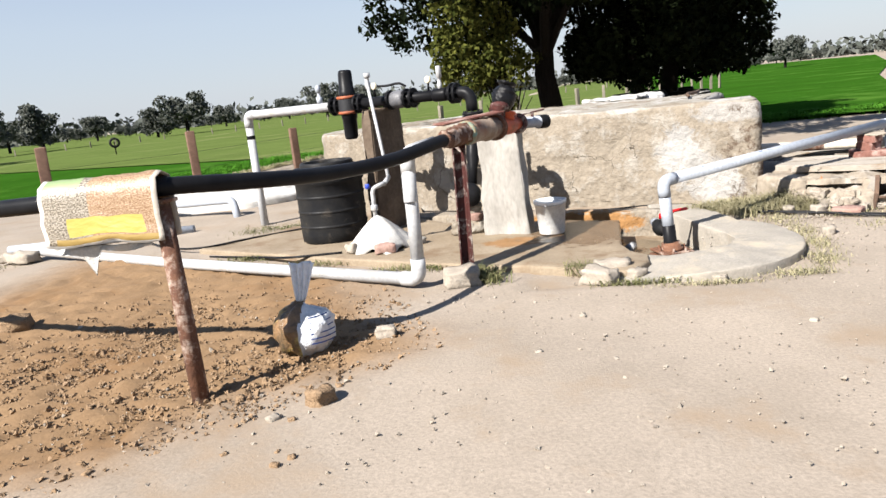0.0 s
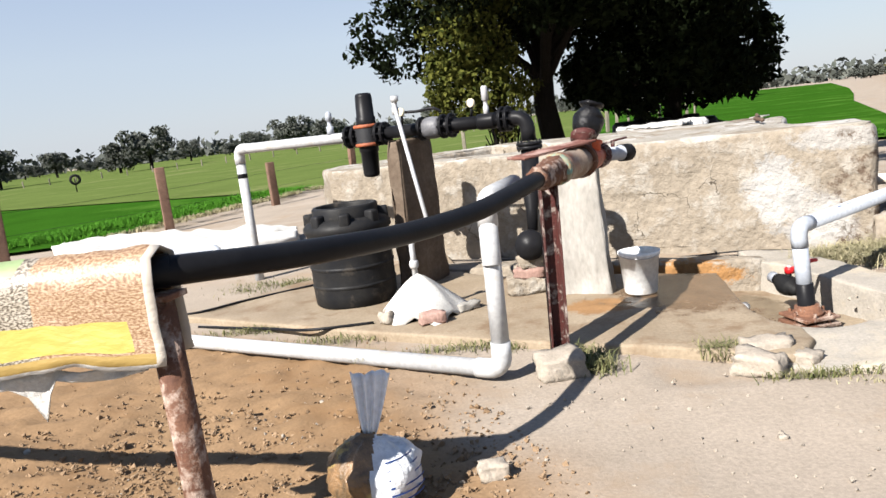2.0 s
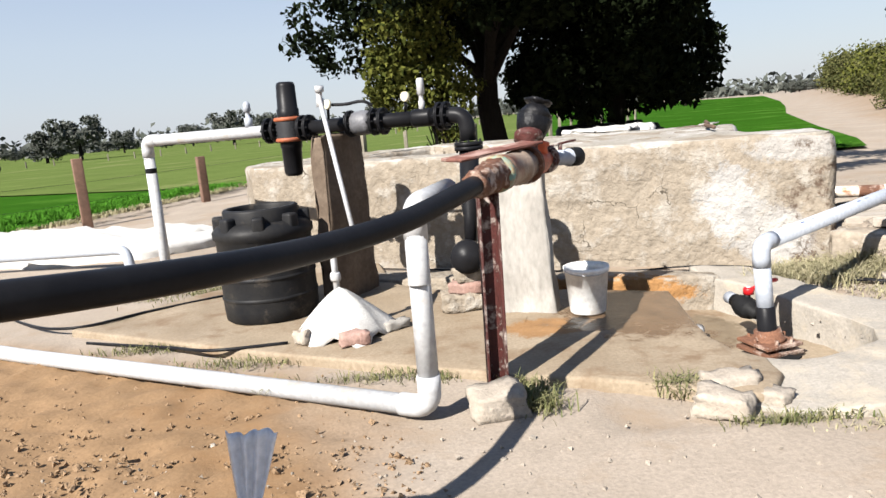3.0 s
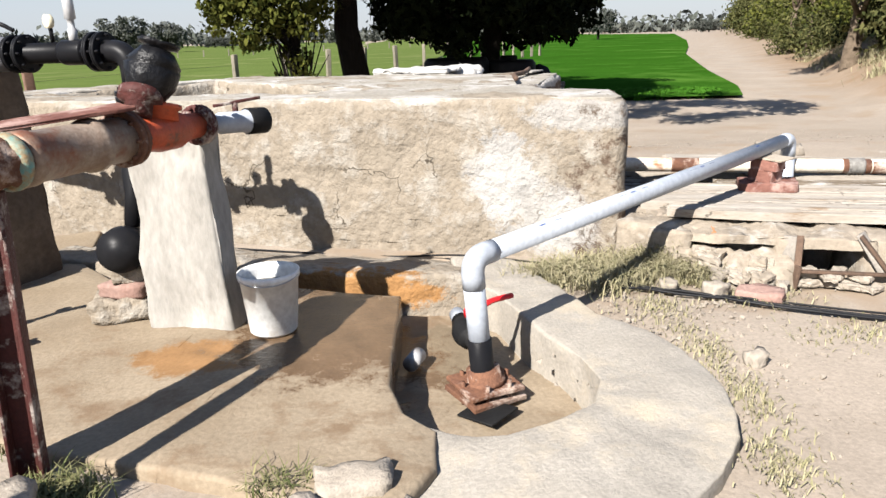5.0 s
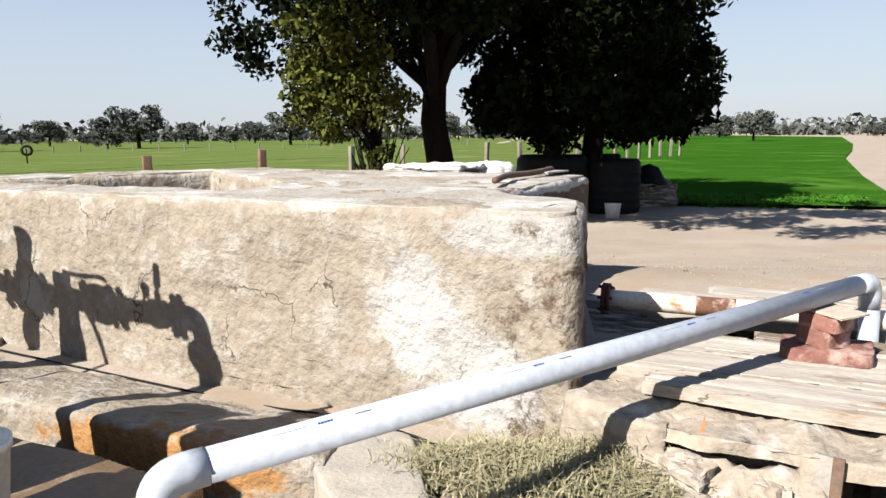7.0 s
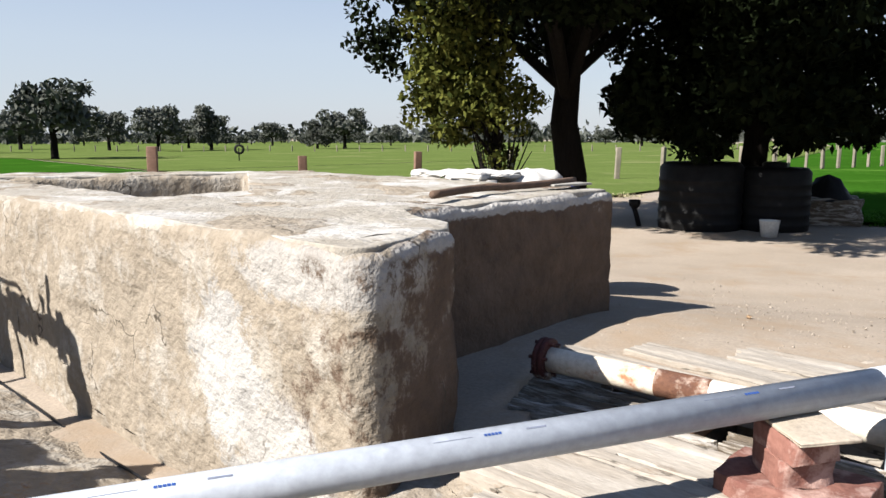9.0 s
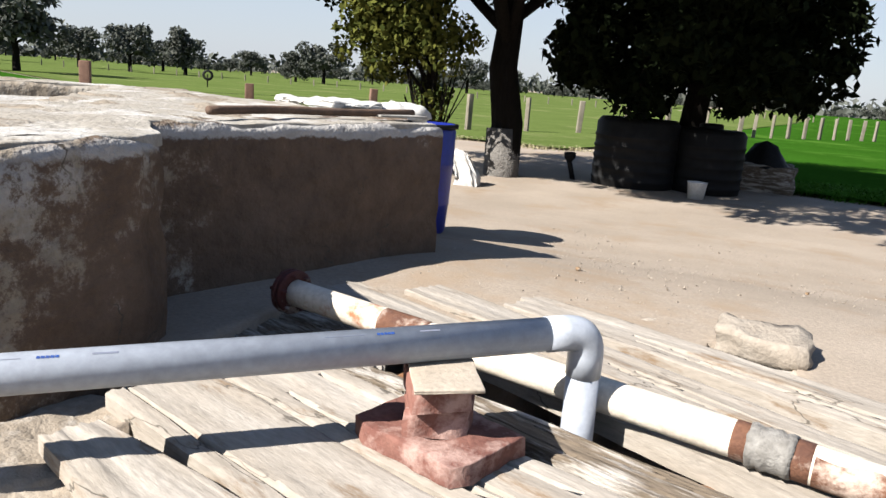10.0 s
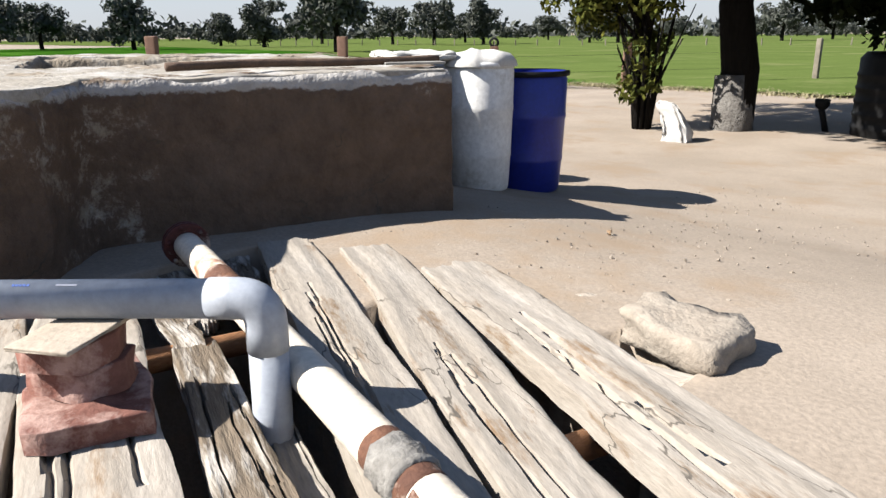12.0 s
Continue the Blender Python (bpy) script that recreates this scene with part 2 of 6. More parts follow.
# ---- builders ----
def obj(name, bm, material, smooth=True):
    me = bpy.data.meshes.new(name)
    bm.to_mesh(me)
    bm.free()
    for f in me.polygons:
        f.use_smooth = smooth
    me.materials.append(material)
    return new(name, me)


def part(name, bm, material, parent=None, label="", smooth=True):
    ob = obj(name, bm, material, smooth)
    if parent:
        ob.parent = parent
    if label:
        ob["label"] = label
    return ob


def thing(name, x, y, z, label, category, group="", rz=0):
    e = new(name)
    e.empty_display_size = 0.1
    e.matrix_world = pose(x, y, z, 0, 0, rz)
    return tagged(e, label, category, group)


def tube(pts, r, seg=14, cap=True, bm=None):
    """A round bar along a line of points, with one radius or one for each point."""
    bm = bm or bmesh.new()
    pts = [Vector(p) for p in pts]
    rs = r if isinstance(r, (list, tuple)) else [r] * len(pts)
    rings, side = [], None
    for i, p in enumerate(pts):
        d = (pts[min(i + 1, len(pts) - 1)] - pts[max(i - 1, 0)]).normalized()
        if side is None:
            side = d.orthogonal().normalized()
        side = (side - d * side.dot(d)).normalized()
        up = d.cross(side)
        rings.append([bm.verts.new(p + rs[i] * (math.cos(a) * side + math.sin(a) * up)) for a in (2 * math.pi * k / seg for k in range(seg))])
    for a, b in zip(rings, rings[1:]):
        for k in range(seg):
            bm.faces.new((a[k], a[(k + 1) % seg], b[(k + 1) % seg], b[k]))
    if cap:
        bm.faces.new(rings[0][::-1])
        bm.faces.new(rings[-1])
    return bm


def bend(pts, r, n=6):
    """The points of a line with its inner corners rounded to radius r."""
    pts = [Vector(p) for p in pts]
    out = [pts[0]]
    for a, b, c in zip(pts, pts[1:], pts[2:]):
        u, v = (a - b).normalized(), (c - b).normalized()
        p, q = b + u * r, b + v * r
        out += [(1 - t) ** 2 * p + 2 * t * (1 - t) * b + t * t * q for t in (k / n for k in range(n + 1))]
    return out + [pts[-1]]


def lathe(profile, seg=28, bm=None, at=(0, 0, 0)):
    """Turns (radius, height) pairs round z."""
    bm = bm or bmesh.new()
    o = Vector(at)
    rings = []
    for r, z in profile:
        if r < 1e-5:
            rings.append([bm.verts.new(o + Vector((0, 0, z)))])
        else:
            rings.append([bm.verts.new(o + Vector((r * math.cos(2 * math.pi * k / seg), r * math.sin(2 * math.pi * k / seg), z))) for k in range(seg)])
    for a, b in zip(rings, rings[1:]):
        for k in range(seg):
            j = (k + 1) % seg
            if len(a) == 1 and len(b) > 1:
                bm.faces.new((a[0], b[j], b[k]))
            elif len(b) == 1 and len(a) > 1:
                bm.faces.new((a[k], a[j], b[0]))
            elif len(a) > 1:
                bm.faces.new((a[k], a[j], b[j], b[k]))
    bmesh.ops.recalc_face_normals(bm, faces=bm.faces)
    return bm


def box(w, d, h, bevel=0.01, m=None, cuts=0, bm=None):
    """A bevelled block whose base is centred on the origin, or on the pose m."""
    b = bmesh.new()
    bmesh.ops.create_cube(b, size=1)
    bmesh.ops.transform(b, matrix=Matrix.Diagonal((w, d, h, 1)) @ Matrix.Translation((0, 0, 0.5)), verts=b.verts)
    if cuts:
        bmesh.ops.subdivide_edges(b, edges=b.edges[:], cuts=cuts, use_grid_fill=True)
    if bevel:
        sharp = [e for e in b.edges if len(e.link_faces) == 2 and e.calc_face_angle() > 0.5]
        bmesh.ops.bevel(b, geom=sharp, offset=bevel, segments=2, affect="EDGES", profile=0.6)
    if m is not None:
        bmesh.ops.transform(b, matrix=m, verts=b.verts)
    if bm is None:
        return b
    me = bpy.data.meshes.new("t")
    b.to_mesh(me)
    b.free()
    bm.from_mesh(me)
    bpy.data.meshes.remove(me)
    return bm


def rough_up(bm, amount, size, seed=0.0):
    """Pushes the surface in and out by coherent noise."""
    bm.normal_update()
    o = Vector((seed * 7.3, seed * 3.1, seed))
    moves = [(v, v.normal * noise.noise(v.co / size + o) * amount + v.normal * noise.noise(v.co / (size * 0.3) + o) * amount * 0.4) for v in bm.verts]
    for v, d in moves:
        v.co += d
    return bm


def rock(w, d, h, seed, cuts=4, rough=0.16):
    """A broken stone with blunt edges, sitting on its base."""
    b = box(w, d, h, 0.0, cuts=cuts)
    s = min(w, d, h)
    bmesh.ops.smooth_vert(b, verts=b.verts, factor=0.4, use_axis_x=True, use_axis_y=True, use_axis_z=True)
    skew = Matrix.Rotation(0.35 * noise.noise(Vector((seed, 1, 2))), 4, "X") @ Matrix.Shear("XY", 4, (0.5 * noise.noise(Vector((seed, 3, 1))), 0.5 * noise.noise(Vector((seed, 5, 1)))))
    bmesh.ops.transform(b, matrix=skew, verts=b.verts)
    rough_up(b, s * rough * 2.6, s * 0.7, seed)
    low = min(v.co.z for v in b.verts)
    for v in b.verts:
        v.co.z -= low
    return b


def fill(poly, holes, z):
    """A flat sheet bounded by a polygon, with holes."""
    bm = bmesh.new()
    edges = []
    for loop in (poly, *holes):
        vs = [bm.verts.new((x, y, z)) for x, y in loop]
        edges += [bm.edges.new((vs[i], vs[(i + 1) % len(vs)])) for i in range(len(vs))]
    bmesh.ops.triangle_fill(bm, edges=edges, use_beauty=True)
    for f in bm.faces:
        if f.normal.z < 0:
            f.normal_flip()
    return bm


def prism(poly, holes, z0, z1, edge=0.2, bevel=0.0, bottom=None):
    """A solid with the plan of a polygon. The holes go down to the height bottom, or right through."""
    bm = fill(poly, holes, z1)
    for loop, down in ((poly, z0), *((h, z0 if bottom is None else bottom) for h in holes)):
        n = len(loop)
        top = [bm.verts.new((x, y, z1)) for x, y in loop]
        low = [bm.verts.new((x, y, down)) for x, y in loop]
        for i in range(n):
            bm.faces.new((top[i], low[i], low[(i + 1) % n], top[(i + 1) % n]))
    bmesh.ops.remove_doubles(bm, verts=bm.verts, dist=1e-4)
    if bottom is not None:
        for h in holes:
            vs = [bm.verts.new((x, y, bottom)) for x, y in h]
            bm.faces.new(vs)
        bmesh.ops.remove_doubles(bm, verts=bm.verts, dist=1e-4)
    bmesh.ops.recalc_face_normals(bm, faces=bm.faces)
    if bevel:
        rim = [e for e in bm.edges if len(e.link_faces) == 2 and e.calc_face_angle() > 0.6 and min(v.co.z for v in e.verts) > z0 + 0.01]
        bmesh.ops.bevel(bm, geom=rim, offset=bevel, segments=3, affect="EDGES", profile=0.5)
    if edge:
        for _ in range(7):
            long = [e for e in bm.edges if e.calc_length() > edge * 1.5]
            if not long:
                break
            bmesh.ops.subdivide_edges(bm, edges=long, cuts=1)
            bmesh.ops.triangulate(bm, faces=[f for f in bm.faces if len(f.verts) > 4])
    return bm


def smooth_step(a, b, x):
    t = min(1.0, max(0.0, (x - a) / (b - a)))
    return t * t * (3 - 2 * t)


# ---- ground ----
PIT = [(1.03, 5.42), (1.02, 4.9), (0.98, 4.4), (0.97, 4.1), (1.03, 3.86), (1.18, 3.70), (1.40, 3.64), (1.62, 3.69), (1.79, 3.82), (1.87, 4.02), (1.84, 4.25), (1.74, 4.5), (1.66, 4.85), (1.58, 5.15), (1.5, 5.45)]


def ground_z(x, y):
    z = -0.03 - 0.32 * smooth_step(8.5, 16.0, y) - 0.2 * smooth_step(-4, -10, x)
    z += 0.33 * smooth_step(2.3 - 0.8 * smooth_step(6.1, 6.7, y) - 1.8 * smooth_step(8.6, 9.6, y), 3.0 - 0.8 * smooth_step(6.1, 6.7, y) - 1.6 * smooth_step(8.6, 9.6, y), x) * smooth_step(5.3, 6.0, y) * (1 - smooth_step(8.0, 11.5, y)) * (1 - smooth_step(7, 10, x))
    far = smooth_step(9.0, 14.0, x) * smooth_step(4.0, 12.0, y)
    lane = 16.0 + (y - 26) * 0.468
    z += 1.5 * smooth_step(lane - 0.3, lane + 3.2, x) * far * (1 - smooth_step(140, 220, y))
    return z


def axis(fine_lo, fine_hi, step, lo, hi):
    out = list(np.arange(fine_lo, fine_hi + 1e-6, step))
    d = step
    while out[-1] < hi:
        d *= 1.25
        out.append(out[-1] + d)
    d = step
    while out[0] > lo:
        d *= 1.25
        out.insert(0, out[0] - d)
    return out


gx, gy = axis(-6.0, 8.0, 0.07, -1500, 1500), axis(-1.5, 10.0, 0.07, -300, 2500)
verts, faces, tone = [], [], []
for y in gy:
    for x in gx:
        z = ground_z(x, y)
        near = 1 - smooth_step(10, 16, math.hypot(x, y - 4))
        z += 0.02 * noise.noise(Vector((x * 0.9, y * 0.9, 0))) * (1 if near else 0)
        tilled = smooth_step(0.55, -0.45, x + 0.5 + 0.9 * max(0.0, 1.9 - y) + 0.5 * max(0.0, y - 2.0) + 0.45 * noise.noise(Vector((x * 1.3, y * 1.3, 5)))) * smooth_step(3.6, 3.1, y + 0.45 * x) * smooth_step(-6.0, -4.5, x) * smooth_step(-0.4, 0.6, y)
        z += near * (0.004 + 0.04 * tilled) * noise.noise(Vector((x * 7, y * 7, 1))) + near * (0.003 + 0.03 * tilled) * noise.noise(Vector((x * 17, y * 17, 2)))
        c = 0.33 * x + 0.945 * y
        if (3.42 < x < 3.80 and 5.22 < y < 6.1) or (4.50 < x < 4.76 and 7.42 < y < 7.68) or (2.9 < x < 6.0 and 6.42 < c < 7.8) or (2.70 < x < 5.0 and 7.2 < c < 7.95) or (3.7 < x < 6.0 and 7.7 < c < 8.48):
            z = -2.6
        if 0.93 < x < 1.92 and 3.62 < y < 5.6:
            z = -0.4
        elif -1.0 < x < 1.5 and 5.15 < y < 6.0:
            z = -0.4
        elif 0.2 < x < 2.4 and 3.0 < y < 5.7 or -2.6 < x < 0.5 and 4.0 < y < 6.6:
            z = min(z, -0.045)
        verts.append((x, y, z))
        lane = 16.0 + (y - 26) * 0.468
        bankside = smooth_step(lane - 0.8, lane + 0.6, x) * smooth_step(11.0, 14.0, x) * smooth_step(6, 14, y)
        tone.append(max(tilled, bankside * (0.75 + 0.5 * noise.noise(Vector((x * 0.6, y * 0.6, 3))))))
w = len(gx)
for j in range(len(gy) - 1):
    for i in range(w - 1):
        faces.append((j * w + i, j * w + i + 1, j * w + w + i + 1, j * w + w + i))
me = bpy.data.meshes.new("ground")
me.from_pydata(verts, [], faces)
me.polygons.foreach_set("use_smooth", [True] * len(faces))
me.materials.append(M_SAND)
at = me.attributes.new("tilled", "FLOAT", "POINT")
at.data.foreach_set("value", tone)
tagged(new("ground", me), "pale dusty sandy ground with loose tilled soil patches", "ground", kind="structure")


def sheet(name, poly, lift, material, label, step=1.2):
    """A sheet that follows the ground within a polygon."""
    bm = fill(poly, [], 0)
    for _ in range(6):
        long = [e for e in bm.edges if e.calc_length() > step * (1 + 0.12 * max(0, e.verts[0].co.length - 30))]
        if not long:
            break
        bmesh.ops.subdivide_edges(bm, edges=long, cuts=1)
        bmesh.ops.triangulate(bm, faces=[f for f in bm.faces if len(f.verts) > 3])
    for v in bm.verts:
        v.co.z = ground_z(v.co.x, v.co.y) + lift
    ob = obj(name, bm, material)
    return tagged(ob, label, "field", kind="structure")


FIELD_N = [(-12.4, 16.2), (-9.2, 26.3), (-25.5, 34.2), (-60, 51), (-120, 60), (-120, 8), (-40, 10)]
FIELD_L = [(-8.9, 26.9), (-4.0, 25.4), (-0.2, 25.3), (1.5, 31), (3.0, 46), (10, 95), (16, 150), (30, 420), (-420, 420), (-420, 62), (-120, 61.5), (-60, 52), (-25.5, 35.0)]
FIELD_R = [(2.0, 25.0), (4.6, 20.5), (7.4, 20.0), (10.1, 19.5), (11.4, 22.5), (14.0, 30.5), (20.8, 49.5), (28.2, 67), (39.5, 95), (75, 190), (75, 420), (33, 420), (16.3, 150), (10.3, 95), (3.3, 46)]
sheet("field_3", FIELD_N, 0.09, M_FIELD, "dense bright green wheat plot beside the yard")
sheet("field_1", FIELD_L, 0.07, M_FIELD2, "green field of young wheat behind a fence")
sheet("field_2", FIELD_R, 0.09, M_FIELD, "bright green wheat field beside the dirt road")

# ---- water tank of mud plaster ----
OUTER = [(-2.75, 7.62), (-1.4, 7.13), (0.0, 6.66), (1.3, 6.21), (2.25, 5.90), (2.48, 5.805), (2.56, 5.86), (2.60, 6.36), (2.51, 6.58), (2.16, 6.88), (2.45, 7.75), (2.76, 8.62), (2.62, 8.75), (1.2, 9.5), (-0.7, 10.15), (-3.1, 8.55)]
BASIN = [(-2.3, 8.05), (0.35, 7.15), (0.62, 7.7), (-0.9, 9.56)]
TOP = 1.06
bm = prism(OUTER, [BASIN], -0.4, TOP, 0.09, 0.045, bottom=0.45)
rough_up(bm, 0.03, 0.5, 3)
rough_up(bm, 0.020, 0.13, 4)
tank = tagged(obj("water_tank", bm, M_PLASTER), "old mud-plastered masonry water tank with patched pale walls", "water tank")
cap = []
ins = [(x * 0.985 + 0.002, y * 0.985 + 0.118) for x, y in OUTER]
bm = prism(ins, [[(x * 1.03, (y - 8.1) * 1.06 + 8.1) for x, y in BASIN]], TOP - 0.04, TOP + 0.008, 0.09, 0.008)
rough_up(bm, 0.016, 0.3, 5)
rough_up(bm, 0.006, 0.08, 6)
part("coping", bm, M_CAP, tank, "flaking lime-washed top")

# ---- slab, ledge and cement ring ----
SLAB = [(-3.65, 5.35), (-2.03, 4.50), (-0.95, 4.02), (-0.3, 3.72), (0.35, 3.48), (0.75, 3.25), (0.95, 3.2), (1.12, 3.45), (1.15, 3.71), (1.02, 3.86), (0.965, 4.1), (0.975, 4.4), (1.015, 4.9), (1.03, 5.22), (0.6, 5.36), (0.1, 5.52), (-0.85, 5.84), (-1.15, 6.2), (-1.4, 7.2), (-2.9, 6.4)]
bm = prism(SLAB, [], -0.35, 0.025, 0.12, 0.02)
rough_up(bm, 0.015, 0.5, 7)
tagged(obj("pavement_slab", bm, M_SLAB), "worn concrete floor slab with damp rusty stains", "slab", kind="structure")
LEDGE = [(-1.5, 6.3), (0.15, 5.75), (1.1, 5.46), (1.48, 5.40), (1.5, 5.75), (1.52, 6.2), (-1.4, 7.2)]
bm = prism(LEDGE, [], -0.35, 0.06, 0.1, 0.025)
for v in bm.verts:
    v.co.z -= 0.11 * smooth_step(0.05, 0.8, 0.32 * v.co.x + 0.947 * v.co.y - 5.55)
rough_up(bm, 0.03, 0.3, 9)
tagged(obj("plaster_ledge", bm, M_PLASTER), "broken plaster ledge along the foot of the tank", "ledge", kind="structure")
ring = []
for k in range(25):
    a = radians(225 + k * (180 / 24))
    ring.append((1.42 + 0.95 * math.cos(a), 4.0 + 1.0 * math.sin(a)))
RING = ring + [(2.02, 5.0), (1.9, 5.4), (1.78, 5.8), (1.38, 5.9), (1.40, 5.47)] + PIT[::-1][1:11]
bm = prism(RING, [], -0.35, 0.035, 0.06, 0.014)
rough_up(bm, 0.018, 0.4, 11)
rough_up(bm, 0.010, 0.09, 12)
for v in bm.verts:
    v.co.z -= 0.05 * smooth_step(1.52, 1.0, v.co.x) * smooth_step(4.2, 3.7, v.co.y)
tagged(obj("cement_ring", bm, M_RING), "worn grey cement ring round the borewell pit", "cement rim", kind="structure")
bm = fill([(-1.2, 3.5), (2.0, 3.5), (2.0, 6.2), (-1.2, 6.2)], [], -0.21)
bmesh.ops.subdivide_edges(bm, edges=bm.edges, cuts=20, use_grid_fill=True)
rough_up(bm, 0.03, 0.4, 2)
tagged(obj("pit_floor", bm, M_SLAB), "sandy stained floor of the borewell pit", "pit floor", kind="structure")


def spline(pts, n=8):
    pts = [Vector(p) for p in pts]
    q = [pts[0] * 2 - pts[1], *pts, pts[-1] * 2 - pts[-2]]
    out = []
    for i in range(len(pts) - 1):
        a, b, c, d = q[i:i + 4]
        for k in range(n):
            t = k / n
            out.append(0.5 * (2 * b + (c - a) * t + (2 * a - 5 * b + 4 * c - d) * t * t + (3 * b - a - 3 * c + d) * t ** 3))
    return out + [pts[-1]]


def sub(name, bm, material, parent, label="", smooth=True):
    """A part given in world places under a thing that stands upright."""
    bmesh.ops.transform(bm, matrix=parent.matrix_world.inverted(), verts=bm.verts)
    return part(name, bm, material, parent, label, smooth)


def subsub(name, bm, material, parent, label=""):
    """A piece in world places under a part."""
    bmesh.ops.transform(bm, matrix=parent.parent.matrix_world.inverted(), verts=bm.verts)
    return part(name, bm, material, parent, label)


def along(a, b, profile, seg=18):
    """A turned body about the line from a to b: pairs of (share of the way, radius)."""
    a, b = Vector(a), Vector(b)
    return tube([a.lerp(b, t) for t, r in profile], [r for t, r in profile], seg)


def flange(c, d, r, th=0.03):
    """A bolted collar at c, facing along d."""
    c, d = Vector(c), Vector(d).normalized()
    bm = along(c - d * th, c + d * th, [(0, r * 0.93), (0.04, r), (0.45, r), (0.46, r * 0.9), (0.54, r * 0.9), (0.55, r), (0.96, r), (1, r * 0.93)], 20)
    return bm


def collar(name, c, d, r, th, bolts, material, parent, label=""):
    """A collar and its bolts."""
    c, d = Vector(c), Vector(d).normalized()
    ring = sub(name, flange(c, d, r, th), material, parent, label)
    s = d.orthogonal().normalized()
    for k in range(bolts):
        q = Matrix.Rotation(2 * math.pi * k / bolts, 3, d) @ s * r * 0.82
        subsub("bolt", tube([c + q - d * (th + 0.018), c + q + d * (th + 0.018)], 0.009, 6), material, ring)
    return ring


def tilt_box(w, d, h, bevel, m, rough=0.0, size=0.2, seed=0, cuts=0):
    b = box(w, d, h, bevel, None, cuts)
    if rough:
        rough_up(b, rough, size, seed)
    bmesh.ops.transform(b, matrix=m, verts=b.verts)
    return b


# ---- curb of the well ----
HEAP = [(2.48, 5.72), (2.70, 5.60), (2.86, 5.62), (2.98, 5.8), (2.98, 6.12), (2.58, 6.15)]
SHOULDER = [(2.64, 5.62), (2.76, 5.52), (2.88, 5.47), (2.94, 5.60), (2.76, 5.80)]
BACKING = [(2.80, 5.66), (3.08, 5.53), (3.40, 5.38), (3.42, 5.66), (2.95, 5.95)]
JAMB = [(3.32, 5.28), (3.42, 5.235), (3.45, 5.5), (3.36, 5.52)]
CURB_R = [(3.79, 5.10), (4.3, 4.95), (6.2, 4.4), (6.3, 4.8), (4.3, 5.3), (3.80, 5.45)]
for poly, z1, sd, amount in ((SHOULDER, 0.25, 13, 0.04), (BACKING, 0.24, 16, 0.05), (JAMB, 0.24, 19, 0.02), (CURB_R, 0.250, 14, 0.04), (HEAP, 0.25, 15, 0.05)):
    bm = prism(poly, [], -0.4, z1, 0.06, 0.025)
    rough_up(bm, amount, 0.22, sd)
    rough_up(bm, amount * 0.4, 0.06, sd + 20)
    if poly is CURB_R:
        for v in bm.verts:
            v.co.y -= 0.07 * smooth_step(0.16, -0.02, v.co.z) * smooth_step(0.05, 0.0, 0.277 * (v.co.x - 3.79) + 0.961 * (v.co.y - 5.10))
    tagged(obj("curb", bm, M_CURB), "crumbling plastered rubble curb of the old well", "curb", kind="structure")
bm = prism([(2.78, 5.53), (2.92, 5.45), (3.06, 5.37), (3.2, 5.34), (3.33, 5.27), (3.45, 5.22), (3.6, 5.16), (3.82, 5.07), (3.86, 5.45), (3.2, 5.72), (2.86, 5.9)], [], 0.185, 0.250, 0.04, 0.012)
rough_up(bm, 0.045, 0.16, 17)
rough_up(bm, 0.02, 0.05, 18)
tagged(obj("curb_cap", bm, M_CURB), "broken lime plaster cap over the curb opening", "curb", kind="structure")
bm = prism([(2.80, 5.56), (3.1, 5.44), (3.40, 5.32), (3.40, 5.12), (3.18, 5.10), (2.95, 5.24), (2.72, 5.44)], [], -0.3, 0.14, 0.04, 0.02)
for v in bm.verts:
    if v.co.z > 0:
        v.co.z -= 0.17 * smooth_step(0.02, 0.26, 5.50 - 0.45 * (v.co.x - 2.9) - v.co.y)
rough_up(bm, 0.05, 0.14, 23)
rough_up(bm, 0.03, 0.05, 24)
tagged(obj("curb_debris", bm, M_CURB), "slope of crumbled plaster under the broken curb", "rubble", kind="structure")
rnd = random.Random(31)
for k in range(15):
    x = 2.90 + 0.42 * rnd.random()
    q = rnd.random()
    y = 5.47 - 0.45 * (x - 2.9) - 0.26 * q
    st = obj("rubble_stone", rock(rnd.uniform(0.06, 0.14), rnd.uniform(0.05, 0.1), rnd.uniform(0.04, 0.07), 20 + k, 3, 0.12), M_ROCK if k % 3 else M_CURB, False)
    st.matrix_world = pose(x, y, 0.105 - 0.14 * q, rnd.uniform(-12, 12), rnd.uniform(-12, 12), rnd.uniform(0, 180))
    tagged(st, "pale rubble stone in the crumbled curb", "stone", "rubble in the curb")

M_OLDIRON = mat("old_brown_iron", (0.12, 0.075, 0.05), (0.07, 0.045, 0.032), 9.0, 0.85, bump=0.5, fine=70)
M_JAMB = mat("grey_stone_slab", (0.27, 0.245, 0.215), (0.2, 0.18, 0.155), 8.0, 0.9, bump=0.4)
frame_ = thing("hatch_frame", 3.5, 5.1, 0.0, "rusty iron frame round the dark opening in the curb", "frame")
for a, b, r in (((3.42, 5.20, 0.27), (3.38, 5.13, -0.02), 0.016), ((3.73, 5.10, 0.28), (3.87, 4.97, 0.05), 0.016), ((3.37, 5.125, 0.075), (3.86, 4.98, 0.07), 0.014), ((3.355, 5.11, -0.03), (3.375, 5.11, 0.11), 0.018), ((3.87, 4.955, -0.03), (3.88, 4.955, 0.12), 0.018)):
    v = Vector(b) - Vector(a)
    q = v.to_track_quat("Z", "Y").to_matrix().to_4x4()
    sub("bar", box(r * 2.4, r * 1.2, v.length, 0.003, Matrix.Translation(a) @ q), M_OLDIRON, frame_)
